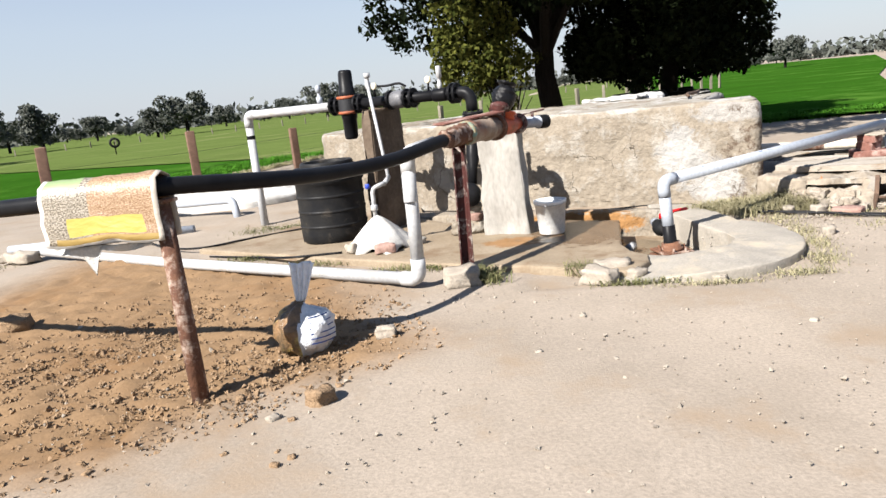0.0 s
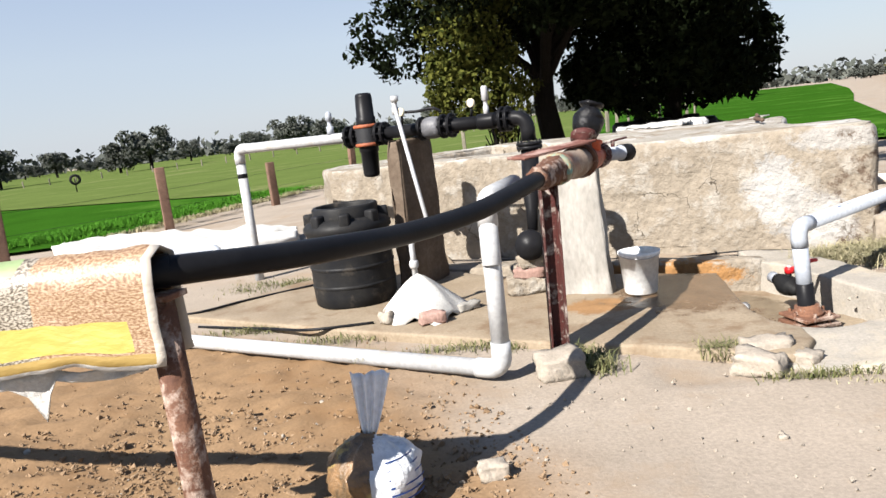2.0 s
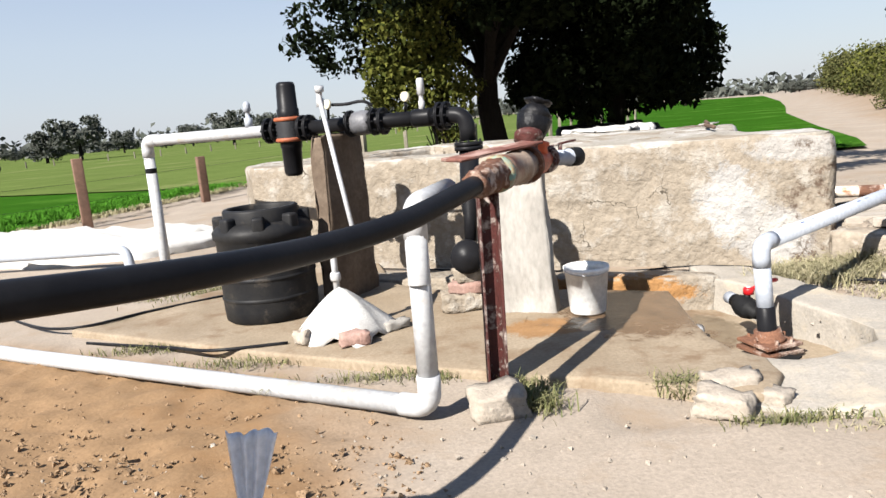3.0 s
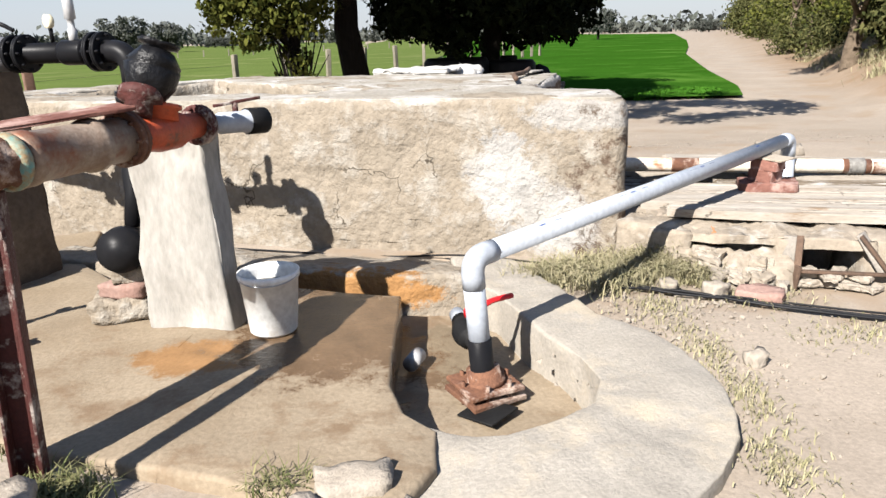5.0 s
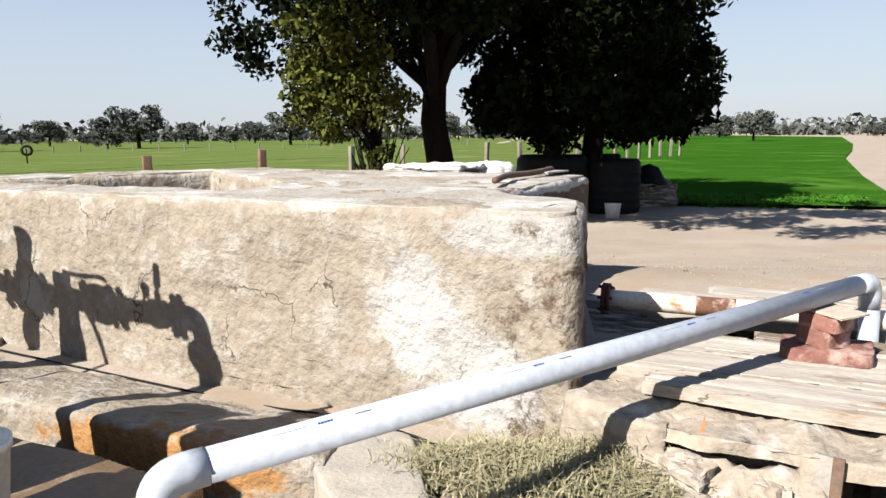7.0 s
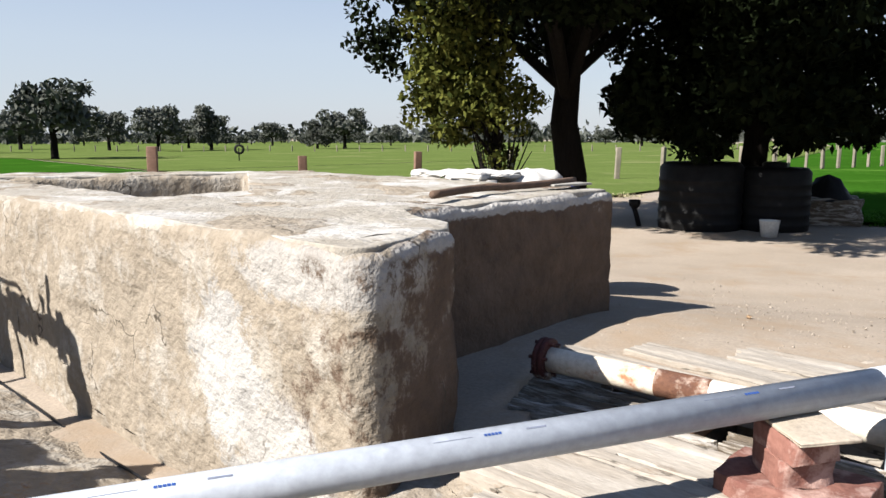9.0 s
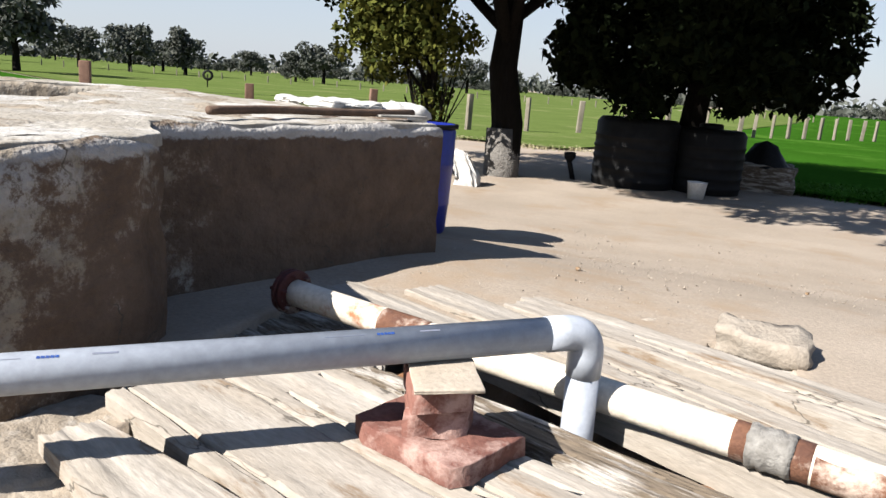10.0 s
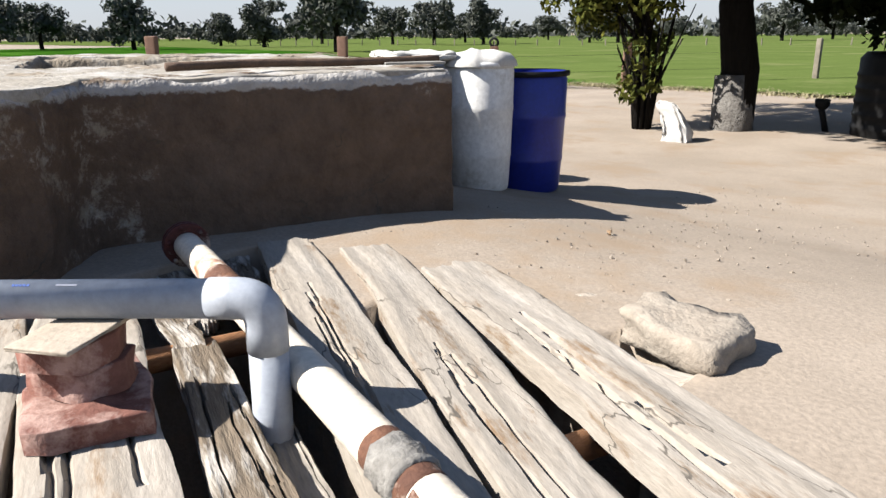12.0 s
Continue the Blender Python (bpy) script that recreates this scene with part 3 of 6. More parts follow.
for k in range(9):
    st = obj("rubble_stone", rock(rnd.uniform(0.08, 0.2), rnd.uniform(0.07, 0.13), rnd.uniform(0.03, 0.06), 50 + k, 3, 0.12), M_ROCK, False)
    st.matrix_world = pose(3.42 + 0.042 * k, 5.16 - 0.016 * k + rnd.uniform(-0.05, 0.05), -0.03 + 0.05 * (k % 2), 0, 0, rnd.uniform(0, 180))
    tagged(st, "pale rubble stone in the curb opening", "stone", "rubble in the curb")

for a, b, wd in (((3.385, 5.25, 0.04), (3.40, 5.27, 0.25), 0.075), ((3.86, 5.03, 0.05), (3.75, 5.14, 0.28), 0.085)):
    v = Vector(b) - Vector(a)
    sub("side_slab", box(wd, 0.035, v.length, 0.006, Matrix.Translation(a) @ v.to_track_quat("Z", "Y").to_matrix().to_4x4(), cuts=2), M_JAMB, frame_, "leaning grey stone side slab")

# ---- timber deck ----
AX, NX = Vector((0.945, -0.33, 0)), Vector((0.33, 0.945, 0))


def plank(x0, y0, x1, y1, width, thick, z, seed, material, label="", taper=0.9, bow=0.02, cracks=4):
    """A hewn board with a wavy outline between two ends, with open cracks along the grain."""
    rnd = random.Random(seed)
    length = math.hypot(x1 - x0, y1 - y0)
    n, c = 60, 30
    b = bmesh.new()
    grid = {}
    lines = [(rnd.uniform(-0.38, 0.38), rnd.uniform(0, 0.5), rnd.uniform(0.25, 0.6)) for _ in range(cracks)]
    for i in range(n + 1):
        u = i / n
        wd = width * (taper + (1 - taper) * min(1.0, math.sin(math.pi * min(0.5, 0.12 + u * 1.6)))) * (1 + 0.10 * noise.noise(Vector((u * 4, seed, 0))))
        mid = bow * math.sin(u * math.pi) + 0.035 * noise.noise(Vector((u * 3, seed, 4)))
        for j in range(c + 1):
            v = j / c - 0.5
            end = (0.05 * noise.noise(Vector((v * 5, seed, 9))) + 0.02 * noise.noise(Vector((v * 17, seed, 9)))) if i in (0, n) else 0
            edge = 0.004 if j in (0, c) else 0
            dent = 0.0
            for cv, cu, cl in lines:
                q = cv + 0.10 * noise.noise(Vector((u * 5, cv * 9, seed)))
                if cu < u < cu + cl and abs(v - q) < 0.55 / c:
                    dent = 0.024
            for s in (0, 1):
                h = (thick - edge - dent + 0.009 * noise.noise(Vector((u * 7, v * 4, seed))) + 0.0018 * noise.noise(Vector((u * 8, v * 14, seed)))) if s else edge
                grid[i, j, s] = b.verts.new((u * length + end, mid + v * wd + 0.007 * noise.noise(Vector((u * 24, j * 0.3, seed))), h))
    for i in range(n):
        for j in range(c):
            b.faces.new((grid[i, j, 1], grid[i + 1, j, 1], grid[i + 1, j + 1, 1], grid[i, j + 1, 1]))
            b.faces.new((grid[i, j, 0], grid[i, j + 1, 0], grid[i + 1, j + 1, 0], grid[i + 1, j, 0]))
        b.faces.new((grid[i, 0, 0], grid[i + 1, 0, 0], grid[i + 1, 0, 1], grid[i, 0, 1]))
        b.faces.new((grid[i, c, 1], grid[i + 1, c, 1], grid[i + 1, c, 0], grid[i, c, 0]))
    for j in range(c):
        b.faces.new((grid[0, j, 0], grid[0, j, 1], grid[0, j + 1, 1], grid[0, j + 1, 0]))
        b.faces.new((grid[n, j, 0], grid[n, j + 1, 0], grid[n, j + 1, 1], grid[n, j, 1]))
    b.normal_update()
    for e in b.edges:
        if len(e.link_faces) == 2 and e.calc_face_angle() > 0.6:
            e.smooth = False
    ob = obj("plank", b, material)
    ob.matrix_world = pose(x0, y0, z, 0, 0, math.degrees(math.atan2(y1 - y0, x1 - x0)))
    return tagged(ob, label or "bleached cracked timber plank of the well deck", "plank", "planks of the well deck")


def row(x0, c, length):
    y0 = (c - 0.33 * x0) / 0.945
    return x0, y0, x0 + 0.945 * length, y0 - 0.33 * length


DECK = 0.235
plank(*row(2.86, 6.455, 3.2), 0.27, 0.06, DECK + 0.04, 11, M_WOOD, taper=0.35, cracks=3)
plank(*row(2.80, 6.785, 3.2), 0.335, 0.085, DECK, 12, M_WOOD, cracks=3)
plank(*row(2.96, 7.135, 2.9), 0.33, 0.085, DECK, 13, M_WOOD, "split bleached plank under the sandstone pile", cracks=4)
plank(*row(3.56, 7.455, 2.3), 0.145, 0.11, DECK - 0.03, 14, M_DARKWOOD, "dark peeling timber beam of the well deck", cracks=5)
plank(*row(4.05, 7.61, 2.0), 0.085, 0.07, DECK - 0.06, 15, M_WOOD, "narrow pale timber beam beside the rusty pipe", cracks=1)
plank(2.72, 7.51, 5.72, 6.12, 0.25, 0.085, DECK, 16, M_WOOD, "bleached plank with a long open crack", cracks=3)
plank(3.08, 7.715, 5.85, 6.31, 0.24, 0.085, DECK, 17, M_WOOD, cracks=2)
plank(3.58, 7.79, 6.1, 6.72, 0.295, 0.09, DECK, 18, M_WOOD, "wide weathered plank with a rotten split edge", cracks=4)
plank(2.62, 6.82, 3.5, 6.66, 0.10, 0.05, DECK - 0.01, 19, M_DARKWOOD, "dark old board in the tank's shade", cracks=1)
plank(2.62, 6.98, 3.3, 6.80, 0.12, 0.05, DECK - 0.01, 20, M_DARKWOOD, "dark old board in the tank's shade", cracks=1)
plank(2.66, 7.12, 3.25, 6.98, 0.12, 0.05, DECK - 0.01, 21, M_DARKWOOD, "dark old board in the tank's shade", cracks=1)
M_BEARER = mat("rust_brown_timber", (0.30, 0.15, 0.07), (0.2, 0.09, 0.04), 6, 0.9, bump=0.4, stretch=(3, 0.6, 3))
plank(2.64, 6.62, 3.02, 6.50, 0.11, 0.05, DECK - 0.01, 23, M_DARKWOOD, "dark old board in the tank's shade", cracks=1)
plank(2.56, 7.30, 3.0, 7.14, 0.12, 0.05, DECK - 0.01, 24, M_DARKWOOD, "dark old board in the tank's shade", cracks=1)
for k, (a, b) in enumerate((((3.0, 5.45, 0.2), (3.6, 7.6, 0.2)), ((4.15, 5.3, 0.2), (4.75, 7.5, 0.2)), ((5.3, 5.0, 0.2), (5.85, 7.0, 0.2)))):
    bm = tube([a, b], 0.045, 10)
    tagged(obj("bearer", rough_up(bm, 0.02, 0.2, k), M_BEARER), "rusty-brown round bearer under the planks", "beam", "bearers of the deck")
bm = tilt_box(0.36, 0.09, 0.04, 0.01, pose(4.70, 7.56, 0.245, 0, 0, 12), 0.01, 0.1, 4, 3)
tagged(obj("board", bm, M_WOOD), "short pale board bridging the hole by the rock", "board")

# ---- rusty white pipe on the deck ----
rp = thing("iron_pipe", 2.80, 7.0, 0.36, "old iron pipe with flaking white paint lying on the planks", "pipe")
P0, P1 = Vector((2.775, 7.01, 0.415)), Vector((6.0, 6.262, 0.375))
M_OLDWHITE = mat("flaking_white_paint", (0.56, 0.51, 0.43), (0.48, 0.42, 0.34), 5.0, 0.6, bump=0.2, fine=40, stain=(0.23, 0.09, 0.04), stain_scale=3.5, stain_amt=0.15)
sub("shaft", along(P0, P1, [(k / 30, 0.056) for k in range(31)], 20), M_OLDWHITE, rp)
for t0, t1 in ((0.155, 0.22), (0.546, 0.560), (0.592, 0.608)):
    sub("rust_band", along(P0.lerp(P1, t0), P0.lerp(P1, t1), [(0, 0.0565), (0.02, 0.0572), (0.98, 0.0572), (1, 0.0565)], 20), M_RUST, rp, "bare rusty stretch")
bm = bmesh.new()
across = (P1 - P0).cross(Vector((0, 0, 1))).normalized()
strip = []
for i in range(41):
    t = 0.61 + 0.37 * i / 40
    hi = 48 + 40 * noise.noise(Vector((i * 0.35, 2, 0)))
    strip.append([bm.verts.new(P0.lerp(P1, t) + 0.0578 * (math.cos(radians(a)) * across + math.sin(radians(a)) * Vector((0, 0, 1)))) for a in (-80 + (hi + 80) * q / 12 for q in range(13))])
for p, q in zip(strip, strip[1:]):
    for i in range(12):
        bm.faces.new((p[i], q[i], q[i + 1], p[i + 1]))
sub("rust_streak", bm, M_RUST, rp, "rusty lower side")
bm = along(P0.lerp(P1, 0.558), P0.lerp(P1, 0.594), [(k / 8, 0.060 + 0.005 * (k % 2)) for k in range(9)], 20)
sub("tape", rough_up(bm, 0.008, 0.03, 3), mat("grey_wrapping", (0.25, 0.24, 0.22), (0.16, 0.15, 0.135), 20, 0.8, bump=0.6), rp, "grey wire and cloth wrapping")
collar("end_flange", P0, P1 - P0, 0.095, 0.025, 6, M_REDIRON, rp, "rusty dark end flange")

# ---- grey delivery pipe from the borewell ----
R = 0.051
pipe = thing("delivery_pipe", 1.40, 4.34, -0.2, "light grey PVC delivery pipe crossing from borewell to deck", "pipe")
A, B, C, D = Vector((1.41, 4.34, -0.2)), Vector((1.355, 4.33, 0.51)), Vector((4.09, 6.605, 0.625)), Vector((4.10, 6.59, 0.0))
CB = (C - B).normalized()
sub("riser", tube([A.lerp(B, 0.3), B - (B - A) * 0.12], R, 24), M_GREYPVC, pipe)
sub("elbow", tube(bend([B - (B - A) * 0.2, B, B + CB * 0.14], 0.085, 10), R * 1.06, 24), M_GREYPVC, pipe)
run = sub("run", tube([B + CB * 0.12, C - CB * 0.12], R, 24), M_GREYPVC, pipe)
sub("elbow", tube(bend([C - CB * 0.14, C, C - Vector((0, 0, 0.14))], 0.072, 10), R * 1.05, 24), M_GREYPVC, pipe)
sub("drop", tube([C - Vector((0, 0, 0.13)), D], R, 24), M_GREYPVC, pipe)
sub("coupling", along(A, B, [(0.05, R * 1.1), (0.06, R * 1.14), (0.44, R * 1.12), (0.445, R)], 24), M_BLACK, pipe, "black rubber coupling")
sub("band", along(A, B, [(0.13, R * 1.15), (0.135, R * 1.18), (0.165, R * 1.18), (0.17, R * 1.15)], 24), M_PVC, pipe, "white band")
M_INK = mat("blue_ink", (0.012, 0.055, 0.22), (0.015, 0.05, 0.2), 30, 0.6, bump=0, vary=0)
M_GREYINK = mat("grey_ink", (0.12, 0.14, 0.19), (0.15, 0.16, 0.2), 30, 0.6, bump=0, vary=0)
side = CB.cross(Vector((0, 0, 1))).normalized()
for k in range(4):
    for off, ln, m, wd in ((0.0, 0.05, M_INK, 0.0045), (-0.14, 0.13, M_GREYINK, 0.0010), (0.12, 0.07, M_GREYINK, 0.0032)):
        s0 = B + CB * (0.46 + 0.815 * k + off)
        if (s0 - B).length > (C - B).length - 0.2:
            continue
        nrm = (side * 0.45 + Vector((0, 0, 0.89))).normalized()
        bt = bmesh.new()
        t1 = CB.cross(nrm).normalized()
        for g in range(1 if wd < 0.004 else 5):
            w0 = ln / 5 if wd >= 0.004 else ln
            c0 = s0 + CB * (g * w0)
            vs = [bt.verts.new(c0 + CB * a * w0 * 0.82 + t1 * b * wd + nrm * (R * math.cos(0.10 * b) + 0.0008)) for a, b in ((0, -1), (1, -0.7), (1, 1), (0, 0.8))]
            bt.faces.new(vs)
        bmesh.ops.recalc_face_normals(bt, faces=bt.faces)
        subsub("printed_mark", bt, m, run)
sub("clamp_plate", tilt_box(0.30, 0.26, 0.025, 0.004, pose(1.41, 4.33, -0.175, 4, 3, 28), 0.004, 0.06, 1, 2), M_RUST, pipe, "rusty square clamp plate")
sub("clamp_plate", tilt_box(0.29, 0.25, 0.02, 0.004, pose(1.41, 4.33, -0.125, 3, 2, 24), 0.004, 0.06, 2, 2), M_RUST, pipe, "rusty square clamp plate")
sub("collar", along((1.41, 4.34, -0.12), (1.40, 4.345, -0.04), [(0, 0.10), (0.3, 0.10), (0.32, 0.085), (1, 0.08)]), M_RUST, pipe)
for k in range(6):
    a = radians(28 + 60 * k)
    sub("bolt", tube([(1.41 + 0.125 * math.cos(a), 4.33 + 0.115 * math.sin(a), -0.19), (1.41 + 0.125 * math.cos(a), 4.33 + 0.115 * math.sin(a), -0.075)], 0.011, 6), M_RUST, pipe)
sub("rubber_flap", tilt_box(0.2, 0.2, 0.012, 0.003, pose(1.40, 4.17, -0.185, -4, 0, 45)), M_DARK, pipe)
valve = thing("ball_valve", 1.35, 4.57, 0.0, "small black ball valve with a red lever handle", "valve")
sub("body", along((1.375, 4.44, 0.03), (1.33, 4.70, 0.06), [(0, 0.035), (0.2, 0.037), (0.25, 0.06), (0.3, 0.062), (0.45, 0.075), (0.6, 0.075), (0.75, 0.062), (0.8, 0.06), (0.82, 0.045), (1, 0.046)]), M_DARK, valve)
sub("outlet", along((1.335, 4.68, 0.058), (1.32, 4.80, 0.06), [(0, 0.04), (0.1, 0.042), (0.9, 0.042), (1, 0.036), (0.8, 0.03)]), M_GREYPVC, valve, "short grey outlet stub")
M_RED = mat("red_plastic", (0.50, 0.012, 0.015), (0.42, 0.012, 0.015), 6, 0.4, bump=0.05, vary=0)
sub("stem", tube([(1.36, 4.56, 0.10), (1.36, 4.56, 0.135)], 0.022, 10), M_DARK, valve)
sub("hub", lathe([(0.001, 0.0), (0.034, 0.0), (0.034, 0.035), (0.026, 0.045), (0.001, 0.045)], 18, at=(1.37, 4.565, 0.135)), M_RED, valve, "red lever hub")
sub("screw", lathe([(0.017, 0.0), (0.017, 0.008), (0.001, 0.009)], 12, at=(1.37, 4.565, 0.18)), M_PVC, valve, "pale screw cap")
bm = tube(spline([(1.375, 4.57, 0.155), (1.43, 4.605, 0.162), (1.475, 4.625, 0.185), (1.53, 4.655, 0.188), (1.60, 4.695, 0.186)], 4), 0.017, 10)
for v in bm.verts:
    v.co.z = 0.172 + (v.co.z - 0.172) * 0.85
sub("lever", bm, M_RED, valve, "red kinked lever")
bit = thing("pipe_offcut", 1.08, 4.72, -0.19, "short white PVC pipe offcut lying in the pit", "pipe offcut")
bm = along((1.06, 4.66, -0.155), (1.11, 4.78, -0.155), [(0.12, 0.036), (0, 0.036), (0, 0.042), (1, 0.042), (1, 0.036), (0.88, 0.036)])
sub("sleeve", bm, M_PVC, bit)

# ---- pile of sandstone under the pipe ----
for k, (x, y, z, w, d, h, rz, m, lab) in enumerate([
    (3.76, 6.26, 0.322, 0.42, 0.31, 0.06, -16, M_REDSTONE, "flat red sandstone slab lying on the planks"),
    (3.755, 6.275, 0.382, 0.20, 0.20, 0.085, 25, M_REDSTONE, "broken red sandstone block in the pipe support"),
    (3.76, 6.26, 0.467, 0.19, 0.21, 0.075, 33, M_REDSTONE, "red sandstone piece on top of the pile"),
]):
    cut = [(-0.5, -0.36), (-0.34, -0.46), (0.40, -0.5), (0.46, -0.3), (0.5, 0.42), (0.05, 0.5), (-0.46, 0.44)] if k == 0 else [(-0.5, -0.5), (0.38, -0.42), (0.5, 0.1), (0.3, 0.5), (-0.46, 0.44)]
    b = prism([(p * w, q * d) for p, q in cut], [], 0, h, 0.05, 0.006)
    rough_up(b, 0.012, 0.07, k + 3)
    rough_up(b, 0.006, 0.02, k + 9)
    st = obj("sandstone", b, m)
    st.matrix_world = pose(x, y, z, 0, 0, rz)
    tagged(st, lab, "stone", "sandstone pile")
b = tilt_box(0.185, 0.225, 0.012, 0.003, pose(3.777, 6.238, 0.545, 2, -2, 30), 0.004, 0.1, 2, 3)
tagged(obj("tile", b, mat("buff_tile", (0.35, 0.30, 0.24), (0.30, 0.255, 0.2), 6, 0.85)), "thin buff tile wedged under the pipe", "tile")

# ---- loose stones ----
def stone(x, y, z, w, d, h, rz, seed, m=None, label="pale rough stone lying on the ground", name="stone", tilt=0, group=""):
    ob = obj(name, rock(w, d, h, seed, 2 if w < 0.1 else 4, 0.11), m or M_ROCK)
    ob.matrix_world = pose(x, y, z, tilt, 0, rz)
    return tagged(ob, label, "stone", group)


APRON = [(4.1, 7.90), (4.42, 7.74), (4.50, 7.76), (4.76, 7.62), (4.73, 7.52), (5.2, 7.34), (6.4, 6.78), (6.9, 6.95), (6.3, 7.35), (5.3, 7.78), (4.75, 8.05), (4.3, 8.1)]
bm = prism(APRON, [], 0.1, 0.295, 0.08, 0.02)
rough_up(bm, 0.03, 0.3, 21)
rough_up(bm, 0.012, 0.07, 22)
tagged(obj("cement_apron", bm, M_ROCK), "crumbling pale cement lip beside the deck", "cement lip", kind="structure")
stone(4.65, 7.76, 0.265, 0.37, 0.23, 0.115, -12, 1, label="large pale rock at the edge of the deck", tilt=4)
stone(0.84, 3.38, -0.05, 0.26, 0.17, 0.10, 10, 2)
stone(0.72, 3.16, -0.06, 0.25, 0.18, 0.11, -30, 3)
stone(1.0, 3.22, -0.05, 0.14, 0.12, 0.07, 40, 4)
stone(-0.33, 3.30, -0.05, 0.27, 0.2, 0.13, 12, 5, M_ROCK, "buff stone block with rust stain at the post foot")
stone(-0.68, 2.15, -0.04, 0.13, 0.10, 0.07, 12, 6)
stone(-0.78, 1.16, -0.05, 0.13, 0.1, 0.09, 60, 7, M_SOIL, "hard clod of brown soil")
stone(-0.97, 0.98, -0.05, 0.07, 0.05, 0.04, 60, 8)
stone(2.65, 4.17, -0.05, 0.09, 0.08, 0.08, 20, 9)
stone(3.09, 4.99, -0.04, 0.25, 0.16, 0.06, -35, 10, M_PINKSTONE, "dusty red sandstone piece by the curb")
stone(2.86, 5.06, -0.04, 0.12, 0.1, 0.08, 20, 11)
stone(2.62, 5.18, -0.04, 0.12, 0.09, 0.07, 70, 12)
stone(1.55, 3.02, -0.05, 0.11, 0.09, 0.05, 70, 13)
stone(-6.45, 5.95, -0.1, 0.5, 0.22, 0.13, -20, 14, label="pale stone block under the white pipe")
stone(-6.75, 6.1, -0.1, 0.3, 0.22, 0.09, 10, 15, label="pale stone block under the white pipe")
stone(-3.9, 2.75, -0.06, 0.24, 0.2, 0.12, 30, 16, M_SOIL, "brown block of baked soil")
rnd = random.Random(77)
for k in range(60):
    x, y = rnd.uniform(-4, 5.5), rnd.uniform(-1.0, 3.4)
    if k % 2:
        x, y = rnd.uniform(-3.5, -0.6), rnd.uniform(0.4, 2.6)
    s = rnd.uniform(0.012, 0.034)
    stone(x, y, -0.05 + 0.01, s * 1.4, s, s * 0.8, rnd.uniform(0, 180), 100 + k, M_SOIL if k % 2 else M_ROCK, "small clod on the bare ground" if k % 2 else "small pale pebble on the ground", "clod" if k % 2 else "pebble", group="pebbles and clods")
for k in range(16):
    x, y = rnd.uniform(3.2, 8.0), rnd.uniform(8.0, 13.0)
    s = rnd.uniform(0.012, 0.032)
    stone(x, y, ground_z(x, y) - 0.008, s * 1.4, s, s * 0.7, rnd.uniform(0, 180), 200 + k, M_ROCK if k % 2 else M_SOIL, "small pale pebble on the ground", "pebble", group="pebbles and clods")
bm = bmesh.new()
rnd = random.Random(78)
for k in range(11000):
    x, y = rnd.gauss(-2.0, 1.4), rnd.gauss(1.7, 0.9)
    if x + 0.5 + 0.9 * max(0.0, 1.9 - y) + 0.5 * max(0.0, y - 2.0) > 0.25 or y < -0.3:
        continue
    s = abs(rnd.gauss(0, 0.0075)) + 0.003
    p = Vector((x, y, ground_z(x, y) + s * 0.3))
    q = Euler((rnd.random() * 6, rnd.random() * 6, rnd.random() * 6)).to_matrix()
    vs = [bm.verts.new(p + q @ Vector(c) * s) for c in ((1, 0, 0), (-0.6, 0.9, 0), (-0.6, -0.8, 0.2), (0, 0, 1), (0.1, 0, -0.9))]
    for f in ((0, 1, 3), (1, 2, 3), (2, 0, 3), (1, 0, 4), (2, 1, 4), (0, 2, 4)):
        bm.faces.new([vs[i] for i in f])
tagged(obj("soil_crumbs", bm, M_SOIL, False), "loose brown crumbs of tilled soil", "soil", kind="stuff")
bm = bmesh.new()
for k in range(5200):
    x, y = rnd.uniform(-2.5, 5.0), rnd.uniform(-1.6, 3.2)
    if k > 2000:
        x, y = rnd.uniform(2.6, 8.0), rnd.uniform(7.9, 13)
    if k > 4400:
        x, y = rnd.gauss(2.55, 0.35), rnd.gauss(4.6, 0.5)
    s = (abs(rnd.gauss(0, 0.006)) + 0.004) * (0.6 if 2000 < k <= 4400 else 1.0)
    p = Vector((x, y, ground_z(x, y) + s * 0.4))
    q = Euler((rnd.random() * 6, rnd.random() * 6, rnd.random() * 6)).to_matrix()
    vs = [bm.verts.new(p + q @ Vector(c) * s) for c in ((1, 0, 0), (-0.6, 0.9, 0), (-0.6, -0.8, 0.2), (0, 0, 1), (0.1, 0, -0.9))]
    for f in ((0, 1, 3), (1, 2, 3), (2, 0, 3), (1, 0, 4), (2, 1, 4), (0, 2, 4)):
        bm.faces.new([vs[i] for i in f])
tagged(obj("gravel", bm, M_ROCK, False), "fine pale gravel scattered on the sand", "gravel", kind="stuff")


# ---- white pipes ----
wp = thing("white_pipe", -0.66, 3.28, 0, "white PVC pipe lying on the soil with an upright riser", "pipe")
E0, E1, E2 = Vector((-6.6, 6.2, 0.03)), Vector((-0.66, 3.26, 0.045)), Vector((-0.66, 3.30, 0.93))
EV = (E1 - E0).normalized()
sub("run", tube([E0, E0.lerp(E1, 0.5) + Vector((0, 0, -0.02)), E1 - EV * 0.12], 0.053, 20), M_PVC, wp)
sub("elbow", tube(bend([E1 - EV * 0.17, E1, E1 + Vector((0, 0, 0.17))], 0.1), 0.059, 20), M_PVC, wp)
sub("riser", tube([E1 + Vector((0, 0, 0.14)), E2], 0.053, 20), M_PVC, wp)
sub("socket", along(E1 + Vector((0, 0, 0.62)), E2, [(0, 0.0535), (0.01, 0.055), (1, 0.055)], 20), M_PVC, wp)
